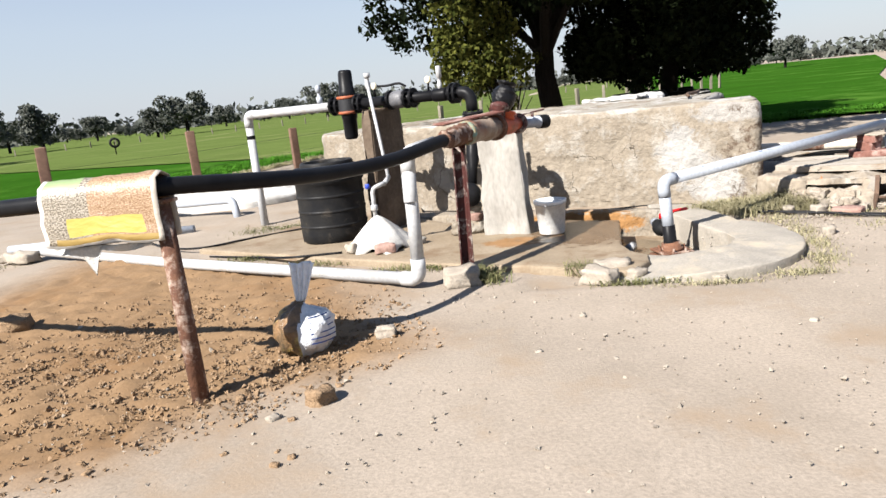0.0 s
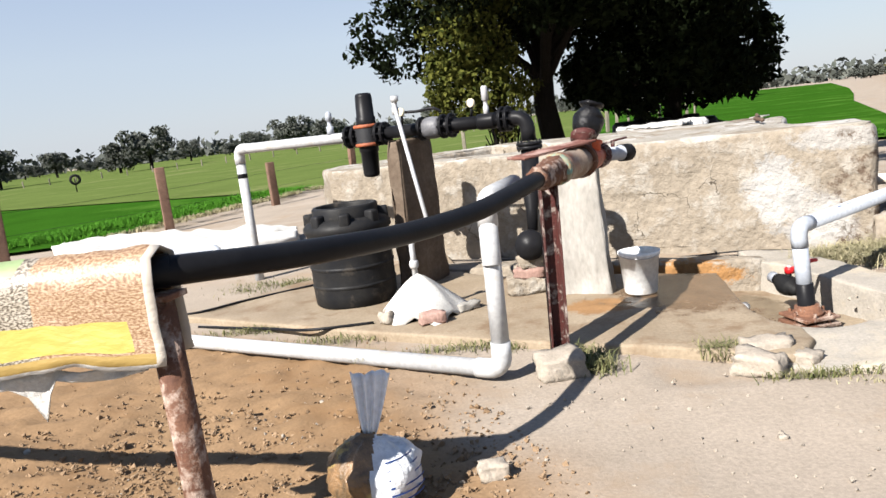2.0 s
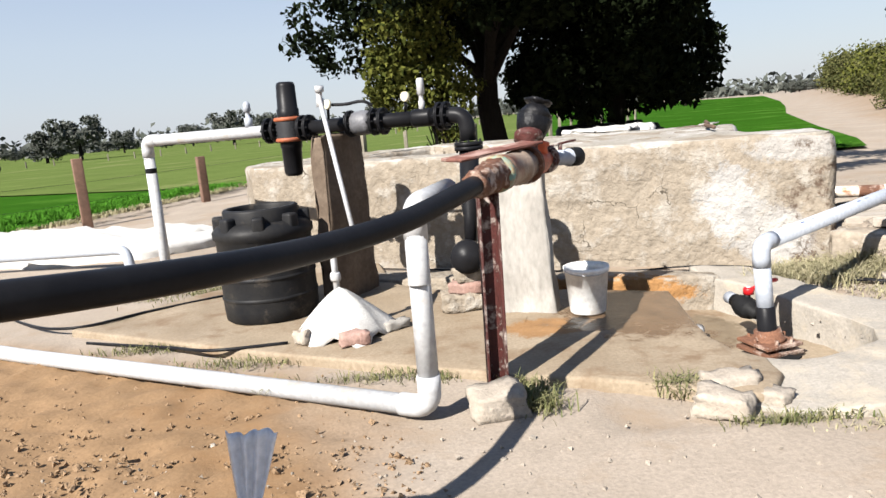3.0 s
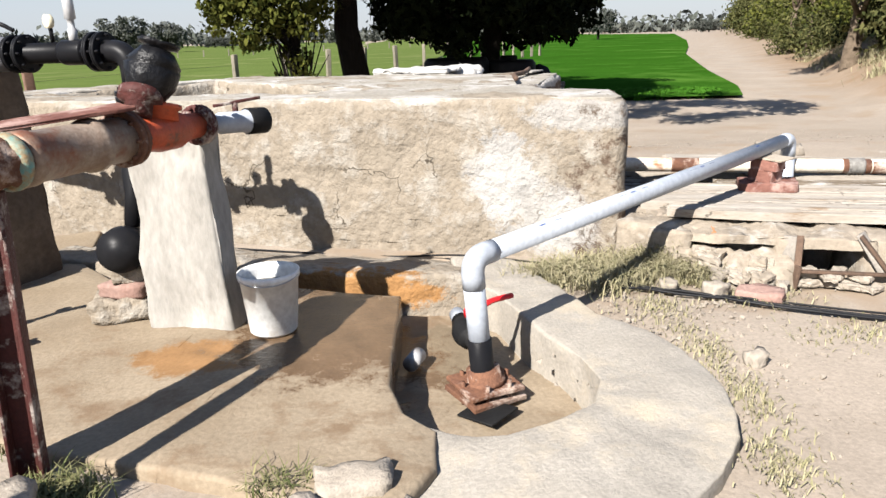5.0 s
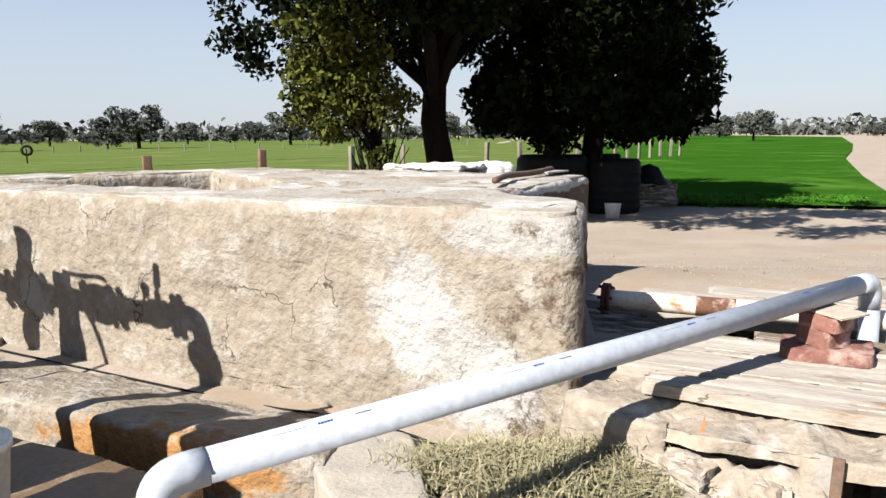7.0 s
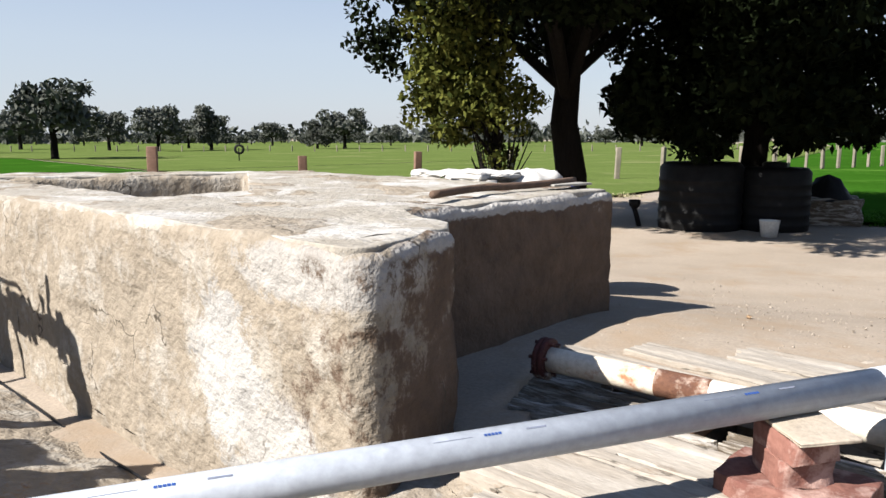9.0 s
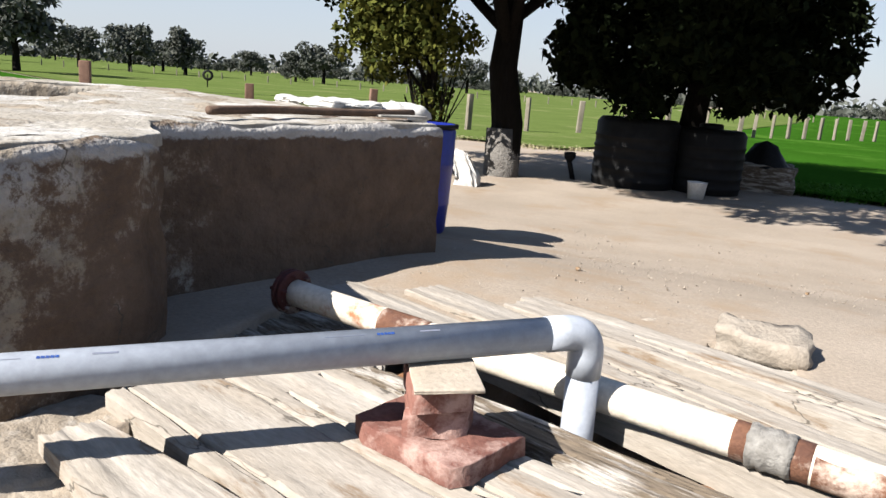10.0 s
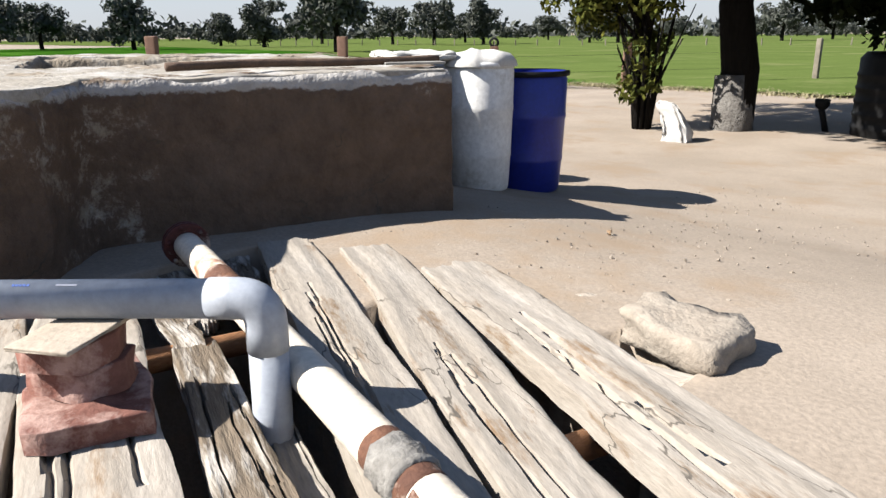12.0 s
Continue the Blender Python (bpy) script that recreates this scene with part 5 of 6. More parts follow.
# ---- knotted bag on the soil ----
kb = thing("plastic_bag", -1.14, 1.95, -0.04, "knotted printed plastic bag half filled, lying on the soil", "bag")
kb.scale = (1.12, 1.12, 1.12)
M_BAGP = mat("printed_bag_film", (0.62, 0.62, 0.62), (0.52, 0.53, 0.55), 9, 0.35, bump=0.5, fine=40, spec=0.4, vary=0, dist=0.02)
M_NECK = mat("white_bag_film", (0.72, 0.72, 0.72), (0.62, 0.62, 0.63), 9, 0.3, bump=0.2, fine=40, spec=0.4, vary=0, dist=0.01)
M_BAGB = mat("brown_grain_print", (0.26, 0.15, 0.07), (0.07, 0.05, 0.03), 16, 0.35, bump=0.5, fine=40, spec=0.4, stain=(0.55, 0.42, 0.12), stain_scale=3, stain_amt=0.35, vary=0, dist=0.02)
b = lathe([(0.001, 0), (0.09, 0.005), (0.15, 0.05), (0.178, 0.12), (0.165, 0.19), (0.12, 0.245), (0.06, 0.275), (0.03, 0.29), (0.022, 0.305)], 30)
bmesh.ops.subdivide_edges(b, edges=b.edges, cuts=1, use_grid_fill=True)
rough_up(b, 0.035, 0.08, 4)
for v in b.verts:
    v.co.y *= 0.85
body = part("belly", b, M_BAGP, kb)
body.data.materials.append(M_BAGB)
for f in body.data.polygons:
    if f.center.x < 0.02:
        f.material_index = 1
b = bmesh.new()
g = {}
for i in range(41):
    q = i / 40 - 0.5
    for j in range(11):
        t = j / 10
        wide = 0.05 + 0.10 * t ** 0.8
        g[i, j] = b.verts.new((q * wide + 0.02 * t, (0.005 + 0.006 * t) * math.sin(q * 22 + 1.2 * t) + 0.05 * t, 0.295 + 0.215 * t + 0.006 * math.sin(q * 9) * t))
for i in range(40):
    for j in range(10):
        b.faces.new((g[i, j], g[i + 1, j], g[i + 1, j + 1], g[i, j + 1]))
neck = part("gathered_neck", b, M_NECK, kb)
neck.modifiers.new("thick", "SOLIDIFY").thickness = 0.003
for k in range(6):
    z = 0.09 + 0.028 * k
    bt = bmesh.new()
    vs = []
    for i in range(7):
        a = radians(-62 + 62 * i / 6 * 0.9)
        rr = 0.186 - 0.9 * (z - 0.13) ** 2 * 4
        vs.append([bt.verts.new((rr * math.cos(a), rr * 0.85 * math.sin(a), z + dz)) for dz in (0, 0.007)])
    for p, q in zip(vs, vs[1:]):
        bt.faces.new((p[0], q[0], q[1], p[1]))
    part("printed_bar", bt, M_INK, body)

# ---- black tank, bucket ----
bar = thing("storage_drum", -2.03, 5.42, 0.02, "ribbed black plastic water drum with a dusty dented top", "water drum")
bar.scale = (1, 1, 1.06)
prof = [(0.001, 0), (0.33, 0), (0.36, 0.02), (0.365, 0.10)]
for k in range(3):
    z = 0.16 + 0.15 * k
    prof += [(0.365, z), (0.3655, z + 0.004), (0.372, z + 0.010), (0.372, z + 0.024), (0.3655, z + 0.030), (0.365, z + 0.034)]
prof += [(0.366, 0.60), (0.385, 0.615), (0.385, 0.66), (0.35, 0.70), (0.30, 0.72)]
part("shell", lathe(prof, 40), M_TANK, bar)
part("rim", lathe([(0.24, 0.70), (0.24, 0.80), (0.25, 0.815), (0.28, 0.815), (0.29, 0.80), (0.29, 0.70)], 40), M_TANK, bar)
part("inner_lid", lathe([(0.001, 0.77), (0.12, 0.775), (0.245, 0.76)], 40), M_TANK, bar)
for k in range(8):
    a = 2 * math.pi * k / 8 + 0.2
    part("lug", box(0.11, 0.09, 0.14, 0.02, pose(0.315 * math.cos(a), 0.315 * math.sin(a), 0.63, 0, 0, math.degrees(a))), M_TANK, bar)

bk = thing("bucket", 0.36, 4.80, 0.03, "dusty white plastic bucket half full of water", "bucket")
bk.scale = (0.93, 0.93, 0.97)
part("shell", lathe([(0.001, 0.0), (0.125, 0.0), (0.132, 0.01), (0.16, 0.30), (0.168, 0.30), (0.170, 0.335), (0.160, 0.337), (0.154, 0.30), (0.128, 0.02), (0.001, 0.018)], 36), M_WHITEP, bk)
M_WATER = mat("bucket_water", (0.10, 0.09, 0.075), (0.08, 0.075, 0.06), 4, 0.06, bump=0.0, vary=0, spec=0.5)
part("water", lathe([(0.001, 0.25), (0.149, 0.25)], 36), M_WATER, bk)
part("handle", tube([(0.168 * math.cos(a), 0.168 * math.sin(a) , 0.325 - 0.03 * abs(math.sin(a))) for a in (math.pi * k / 14 + 2.9 for k in range(15))], 0.004, 6), M_PVC, bk, "thin wire handle")

# ---- cables ----
def cable(pts, r, label):
    ob = obj("cable", tube(spline(pts), r, 8), M_BLACK)
    return tagged(ob, label, "cable")


cable([(-1.4, 6.98, 0.0), (0.0, 6.52, -0.03), (0.9, 6.2, -0.03), (1.5, 5.95, 0.02), (2.1, 5.55, 0.03), (2.5, 5.2, 0.0), (3.0, 4.95, -0.01), (3.6, 4.62, -0.01), (4.4, 4.3, -0.01), (5.5, 4.1, -0.01)], 0.007, "thin black electric cable along the tank foot")
cable([(2.0, 5.62, 0.04), (2.5, 5.16, 0.0), (3.0, 4.9, -0.01), (3.6, 4.55, -0.01), (4.3, 4.18, -0.01), (5.5, 3.9, -0.01)], 0.008, "black electric cable lying by the curb")
cable([(2.35, 5.22, 0.0), (2.7, 5.08, 0.0), (3.1, 4.80, -0.01), (3.7, 4.48, -0.01), (4.4, 4.25, -0.01)], 0.010, "black electric cable lying by the curb")
cable([(-6.0, 7.4, -0.03), (-4.4, 5.85, 0.0), (-3.66, 5.38, 0.035), (-3.2, 5.75, 0.035), (-2.6, 6.2, 0.035)], 0.012, "black cable crossing the slab to the drum")
cable([(-3.4, 5.1, -0.02), (-2.6, 4.75, 0.0), (-2.2, 4.5, 0.035), (-1.7, 4.55, 0.035)], 0.012, "black cable crossing the slab edge")


# ---- grass ----
def blades(name, spots, count, height, material, label, seed, width=0.0035):
    """Bent blades of grass in oval spots: (x, y, rx, ry)."""
    rnd = random.Random(seed)
    b = bmesh.new()
    for _ in range(count):
        x, y, rx, ry = spots[rnd.randrange(len(spots))]
        x, y = x + rnd.gauss(0, rx * 0.5), y + rnd.gauss(0, ry * 0.5)
        h = height * rnd.uniform(0.4, 1.2)
        a, t = rnd.uniform(0, 6.283), rnd.uniform(0.3, 1.6) * h
        z = max(ground_z(x, y), -0.4) + (0.05 if name == "weeds" else 0) * 0
        d, s = Vector((math.cos(a), math.sin(a), 0)), Vector((-math.sin(a), math.cos(a), 0)) * width * rnd.uniform(0.5, 1.2)
        p = Vector((x, y, z))
        m, e = p + d * t * 0.4 + Vector((0, 0, h * 0.7)), p + d * t + Vector((0, 0, h * rnd.uniform(0.5, 1.0)))
        v = [b.verts.new(q) for q in (p - s, p + s, m + s * 0.8, m - s * 0.8, e)]
        b.faces.new(v[:4])
        b.faces.new((v[3], v[2], v[4]))
    return tagged(obj(name, b, material, False), label, "grass", kind="stuff")


blades("dry_grass", [(2.0, 5.5, 0.25, 0.15), (2.25, 5.6, 0.3, 0.15), (2.5, 5.55, 0.3, 0.2), (2.7, 5.5, 0.2, 0.15), (2.85, 5.35, 0.15, 0.12), (2.3, 5.35, 0.3, 0.2)], 5200, 0.13, M_STRAW, "straw-coloured dry grass at the tank foot", 1)
blades("dry_grass", [(2.45, 4.9, 0.25, 0.25), (2.5, 4.4, 0.15, 0.3), (2.48, 3.9, 0.12, 0.35), (2.35, 3.4, 0.15, 0.25), (2.1, 3.05, 0.25, 0.1), (1.5, 2.9, 0.4, 0.06), (3.1, 5.0, 0.3, 0.2), (3.4, 4.4, 0.4, 0.2)], 2600, 0.04, M_STRAW, "sparse dry grass round the cement ring", 2)
blades("weeds", [(-0.13, 3.35, 0.12, 0.14), (0.58, 3.42, 0.1, 0.08), (-0.2, 3.5, 0.15, 0.08), (-1.6, 3.75, 0.04, 0.03)], 1100, 0.10, M_GRASS, "small green weeds beside the stones", 3)
blades("weeds", [(-1.9, 4.35, 0.5, 0.12), (-1.0, 3.9, 0.4, 0.08), (-2.8, 4.8, 0.4, 0.1), (-3.4, 6.6, 0.4, 0.3), (-2.9, 6.6, 0.3, 0.2), (-0.6, 3.9, 0.2, 0.15), (1.0, 3.0, 0.3, 0.05), (-6.9, 5.6, 0.4, 0.3)], 2400, 0.055, M_GRASS, "thin yellow-green weeds along the slab", 4)
rnd = random.Random(8)
spots = [(-12.4 + 3.3 * t + rnd.uniform(-2.5, 0.1), 16.4 + 9.8 * t + rnd.uniform(0, 0.5), 0.7, 0.7) for t in (k / 60 for k in range(61))]
blades("wheat", spots, 14000, 0.16, M_BLADE, "bright green wheat blades at the field edge", 5, 0.012)
spots = [(4.8 + 5.2 * t, 20.6 - 0.95 * t + rnd.uniform(0.2, 2.4), 0.4, 0.5) for t in (k / 60 for k in range(61))]
blades("wheat", spots, 14000, 0.16, M_BLADE, "bright green wheat blades at the field edge", 6, 0.012)
blades("verge_grass", [(-8.6 + k * 0.85, 25.6 + rnd.uniform(-0.5, 0.5), 0.6, 0.5) for k in range(11)] + [(-11 + k * 0.25, 16.5 + k, 0.4, 0.5) for k in range(9)], 5000, 0.12, M_STRAW, "dry verge grass along the field edge", 7, 0.012)

spots = []
for k in range(70):
    y = 15 + 45 * (k / 70) ** 1.4
    spots.append((max(13.0, 16.0 + (y - 26) * 0.468) + rnd.uniform(0.4, 3.0), y, 0.5, 0.6))
blades("dry_grass", spots, 16000, 0.34, M_STRAW, "tall dry grass tufts on the sandy bank", 9, 0.012)


# ---- trees ----
def leaf(bm, p, size, rnd, droop=0.5):
    q = Euler((rnd.gauss(0, 0.7), rnd.gauss(droop, 0.6), rnd.uniform(0, 6.3))).to_matrix()
    s = size * rnd.uniform(0.6, 1.3)
    vs = [bm.verts.new(p + q @ Vector(c) * s) for c in ((-0.5, 0, 0), (-0.05, -0.3, 0.05), (0.55, 0, -0.06), (-0.05, 0.3, 0.05))]
    bm.faces.new(vs)


def tree(name, x, y, z, height, limbs, clumps, leafsize, bark, leafm, label, seed, trunk_r=0.25, dens=260, lean=(0, 0), base=None):
    """A tapered trunk with limbs that reach to its clumps of leaves."""
    rnd = random.Random(seed)
    t = thing(name, x, y, z, label, "tree")
    top = Vector((lean[0], lean[1], height))
    line = [Vector((0, 0, -0.25)), Vector((0, 0, 0.1))] + [top * k / 5 + Vector((rnd.uniform(-0.06, 0.06), rnd.uniform(-0.06, 0.06), 0)) for k in range(1, 6)]
    rs = [trunk_r * 1.3, trunk_r * 1.1] + [trunk_r * (1 - 0.12 * k) for k in range(5)]
    part("trunk", rough_up(tube(line, rs, 16), 0.05, 0.4, seed), bark, t)
    if base:
        part("limewash", rough_up(tube([(0, 0, -0.1), (0, 0, 0.1), top * 0.95 / height], [trunk_r * 1.24, trunk_r * 1.14, trunk_r * 1.06], 16), 0.05, 0.4, seed), base, t, "limewashed foot of the trunk")
    crown = bmesh.new()
    for k, (cx, cy, cz, r) in enumerate(clumps):
        if k < limbs:
            s = top * min(0.98, max(0.45, 0.6 * cz / height))
            m = s.lerp(Vector((cx, cy, cz)), 0.5) + Vector((0, 0, 0.3))
            part("limb", tube([s, m, Vector((cx, cy, cz))], [trunk_r * 0.4, trunk_r * 0.26, trunk_r * 0.08], 7), bark, t)
        for _ in range(int(dens * r * r)):
            d = Vector((rnd.gauss(0, 1), rnd.gauss(0, 1), rnd.gauss(0, 1))).normalized() * rnd.random() ** 0.4
            leaf(crown, Vector((cx, cy, cz)) + Vector((d.x * r, d.y * r, d.z * r * 0.75)), leafsize, rnd)
    part("crown", crown, leafm, t)
    return t


rnd = random.Random(5)


def cloud(n, cx, cy, rx, ry, z0, z1, r0, r1, sag=0.0, keep=lambda x, y, z: True):
    out = []
    while len(out) < n:
        a, q = rnd.uniform(0, 6.283), rnd.random() ** 0.5
        x, y, z = rx * q * math.cos(a), ry * q * math.sin(a), rnd.uniform(z0, z1)
        if keep(x, y, z):
            out.append((cx + x, cy + y, z - sag * q * q, rnd.uniform(r0, r1)))
    return out


G = -0.4
# Last cloud: unseen clumps above the view, added to shade the black tanks.
one = cloud(120, 0.2, 0.6, 3.6, 3.6, 4.0, 8.4, 0.6, 1.0) + cloud(16, -3.0, 0.2, 1.6, 1.2, 3.3, 5.6, 0.35, 0.6) + cloud(8, -4.2, 0.0, 0.7, 0.8, 3.2, 4.2, 0.28, 0.45) + cloud(34, -0.6, -3.9, 2.3, 1.6, 5.0, 6.0, 0.4, 0.7)
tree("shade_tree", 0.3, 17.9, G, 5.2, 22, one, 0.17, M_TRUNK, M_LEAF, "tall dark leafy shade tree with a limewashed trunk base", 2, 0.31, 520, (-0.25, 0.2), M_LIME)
# Last cloud: unseen forward canopy, added to cast shade on the open sand.
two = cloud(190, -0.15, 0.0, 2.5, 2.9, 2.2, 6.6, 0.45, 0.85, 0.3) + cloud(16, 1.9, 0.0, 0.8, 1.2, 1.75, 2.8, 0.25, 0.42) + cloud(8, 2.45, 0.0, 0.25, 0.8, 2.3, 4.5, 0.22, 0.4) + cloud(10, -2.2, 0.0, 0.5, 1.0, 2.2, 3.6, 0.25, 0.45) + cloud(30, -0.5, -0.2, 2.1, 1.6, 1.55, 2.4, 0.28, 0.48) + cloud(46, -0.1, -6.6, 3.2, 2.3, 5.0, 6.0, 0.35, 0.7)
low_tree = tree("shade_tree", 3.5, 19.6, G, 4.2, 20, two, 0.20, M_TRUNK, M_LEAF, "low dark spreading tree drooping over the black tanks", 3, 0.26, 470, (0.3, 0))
# Unseen limbs that carry the added overhead canopy.
for k in range(5):
    part("limb", tube(spline([(0.2, 0, 3.4), (0.1 + 0.2 * k, -2.5, 4.9), (-2.0 + 1.0 * k, -5.0, 5.5), (-2.6 + 1.2 * k, -7.8, 5.5)], 4), [0.10 - 0.007 * q for q in range(13)], 7), M_TRUNK, low_tree)
st_ = thing("shade_tree", 2.75, 19.2, G, "leaning dark stem beside the black tanks", "tree")
part("trunk", rough_up(tube(spline([(0, 0, -0.2), (0.05, 0, 0.8), (-0.15, 0, 1.8), (-0.2, 0, 2.9)], 5), [0.16 - 0.004 * k for k in range(16)], 12), 0.04, 0.3, 3), M_TRUNK, st_)
three = cloud(80, -0.5, 0.0, 1.25, 1.2, 1.9, 5.2, 0.28, 0.5) + cloud(24, -1.1, 0.0, 0.7, 0.8, 1.5, 3.6, 0.22, 0.4) + cloud(16, 0.0, 0.0, 0.45, 0.45, 0.5, 1.7, 0.16, 0.28)
sm = tree("small_tree", -0.9, 17.0, G, 3.0, 22, three, 0.13, M_TRUNK, M_LEAFY, "slender yellow-green tree with many thin stems", 4, 0.10, 800)
for k in range(22):
    a = rnd.uniform(0, 6.283)
    f = rnd.uniform(0.15, 0.75)
    part("stem", tube([(0.12 * math.cos(a), 0.12 * math.sin(a), -0.1), (0.22 * math.cos(a), 0.22 * math.sin(a), 0.8), (f * math.cos(a), f * math.sin(a), rnd.uniform(1.4, 2.4))], [0.03, 0.022, 0.008], 6), M_TRUNK, sm)

# ---- far trees ----
def far_tree(kind, seed):
    rnd = random.Random(seed)
    hh = rnd.uniform(5.0, 7.0)
    cl = []
    wide = 3.0 if kind else 2.2
    for _ in range(40):
        a, q = rnd.uniform(0, 6.283), rnd.random() ** 0.5
        low = 0.36 if kind else 0.14
        cl.append((wide * q * math.cos(a), wide * q * math.sin(a), hh * (low + (0.85 - low) * rnd.random()) + 0.7 * (1 - q), rnd.uniform(0.7, 1.3)))
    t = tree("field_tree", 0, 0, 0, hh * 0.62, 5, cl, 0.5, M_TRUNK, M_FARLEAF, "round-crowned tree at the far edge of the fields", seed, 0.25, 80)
    t["group"] = "far field trees"
    return t


kinds = [far_tree(k % 2, 60 + k) for k in range(6)]
rnd = random.Random(9)


def place(k, x, y, s, z=-0.5, tall=1.0):
    m = pose(x, y, z, 0, 0, rnd.uniform(0, 360)) @ Matrix.Diagonal((s, s, s * tall, 1))
    if k < 6 and k not in used:
        used.add(k)
        kinds[k].matrix_world = m
        return
    c = copy_thing(kinds[k % 6], m)
    c.matrix_world = m


used = set()
for k in range(150):
    az = radians(-82 + 122 * (k + rnd.random()) / 150)
    d = rnd.uniform(220, 360)
    place(k, d * math.sin(az), d * math.cos(az), rnd.uniform(0.5, 0.95), tall=rnd.uniform(0.65, 1.0))
for az, d, s in ((-51.5, 78, 1.3), (-48, 130, 1.05), (-44.7, 118, 1.15), (-42.6, 150, 1.0), (-41.0, 125, 1.1), (-33.1, 135, 0.95), (-31.0, 132, 1.25), (-27.4, 190, 0.9), (-22.5, 200, 1.0), (-20.0, 150, 1.2), (-17, 170, 1.1), (-8, 170, 1.2), (4, 190, 1.1), (10.5, 170, 1.2), (13.0, 200, 1.0), (15.2, 128, 0.9), (-57.5, 115, 1.2), (-60.8, 135, 1.0), (-66.5, 105, 1.2), (-72.5, 120, 1.1), (-75.2, 112, 1.1), (-53.5, 150, 1.2), (-36.5, 190, 1.0)):
    place(9 + int(d), 3.6 + d * math.sin(radians(az)), 4.0 + d * math.cos(radians(az)), s)
bm = bmesh.new()
rnd = random.Random(19)
for k in range(9000):
    az = radians(rnd.uniform(-85, 42))
    d = rnd.uniform(300, 340)
    leaf(bm, Vector((d * math.sin(az), d * math.cos(az), abs(rnd.gauss(0, 2.6)) + 2.0 * noise.noise(Vector((az * 14, 0, 0))))), 3.0, rnd)
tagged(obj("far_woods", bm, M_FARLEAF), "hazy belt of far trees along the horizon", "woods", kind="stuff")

# ---- lane side: bank, bushes, trees ----
def bank_x(y):
    return 16.0 + (y - 26) * 0.468


bush_kinds = []
for k in range(3):
    r2 = random.Random(300 + k)
    e = thing("bush", 0, 0, 0, "scrubby olive-green bush on the sandy bank", "bush", "bushes on the bank")
    b = bmesh.new()
    for _ in range(14):
        c = Vector((r2.uniform(-1.1, 1.1), r2.uniform(-1.0, 1.0), r2.uniform(0.2, 1.5)))
        for _ in range(120):
            leaf(b, c + Vector((r2.gauss(0, 0.3), r2.gauss(0, 0.3), r2.gauss(0, 0.28))), 0.16, r2)
    part("foliage", b, M_SCRUB if k < 2 else M_LEAFY, e)
    for q in range(5):
        part("stem", tube([(0, 0, -0.2), (r2.uniform(-0.4, 0.4), r2.uniform(-0.4, 0.4), 0.6), (r2.uniform(-0.9, 0.9), r2.uniform(-0.9, 0.9), 1.5)], [0.03, 0.02, 0.008], 5), M_TRUNK, e)
    bush_kinds.append(e)
rnd = random.Random(21)
first = set()
for k in range(190):
    y = 22 + 130 * (k / 190) ** 1.5 + rnd.uniform(-0.6, 0.6)
    x = bank_x(y) + rnd.uniform(0.6, 5.0) + 2.0 * (1 - smooth_step(28, 36, y))
    s = rnd.uniform(0.45, 1.35) * (1 + max(0, y - 30) / 70)
    m = pose(x, y, ground_z(x, y) - 0.1, 0, 0, rnd.uniform(0, 360)) @ Matrix.Diagonal((s, s, s, 1))
    if k < 3:
        bush_kinds[k].matrix_world = m
    else:
        copy_thing(bush_kinds[k % 3], m).matrix_world = m
four = cloud(90, 0.3, 0.0, 2.2, 2.2, 2.4, 6.5, 0.45, 0.8) + cloud(8, -1.7, 0.0, 0.5, 0.8, 3.3, 5.0, 0.3, 0.45) + cloud(10, 1.2, 0.0, 1.2, 1.2, 1.0, 2.4, 0.4, 0.6)
bt_ = mat("pale_bark", (0.17, 0.13, 0.095), (0.11, 0.085, 0.06), 5, 0.95, bump=1.0, fine=25, dist=0.03, spec=0.1)
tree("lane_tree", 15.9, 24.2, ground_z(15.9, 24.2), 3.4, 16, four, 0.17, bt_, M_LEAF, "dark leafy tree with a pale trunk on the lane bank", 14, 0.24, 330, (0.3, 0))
rnd = random.Random(33)
for k, (x, y, h) in enumerate(((25.4, 45.0, 4.0), (28.5, 50, 3.6), (22.5, 38, 3.0))):
    e = thing("bare_tree", x, y, ground_z(x, y), "pollarded bare tree beside the dirt road", "tree")
    part("trunk", rough_up(tube([(0, 0, -0.2), (0.1, 0, h * 0.4), (0.2, 0, h * 0.7)], [0.2, 0.15, 0.13], 10), 0.05, 0.3, k), bt_, e)
    for q in range(9):
        a = rnd.uniform(0, 6.28)
        part("limb", tube([(0.2, 0, h * rnd.uniform(0.5, 0.7)), (0.2 + 0.4 * math.cos(a), 0.4 * math.sin(a), h * 0.85), (0.2 + 0.6 * math.cos(a), 0.6 * math.sin(a), h * rnd.uniform(0.95, 1.1))], [0.07, 0.06, 0.05], 6), bt_, e)

# ---- yard under the trees ----
def big_tank(x, y, z, r, h, label):
    e = thing("water_tank_black", x, y, z, label, "water tank", "black tanks under the tree")
    pr = [(0.001, 0), (r * 0.97, 0), (r, 0.03)]
    for k in range(5):
        zz = h * (0.12 + 0.15 * k)
        pr += [(r, zz), (r * 1.02, zz + 0.02), (r * 1.02, zz + 0.06), (r, zz + 0.08)]
    pr += [(r, h * 0.93), (r * 0.9, h), (r * 0.3, h * 1.01), (0.001, h * 1.01)]
    part("shell", lathe(pr, 36), M_DARK, e)
    part("lid", lathe([(0.22, h), (0.22, h + 0.08), (0.18, h + 0.11), (0.001, h + 0.11)], 24), M_DARK, e)
    return e


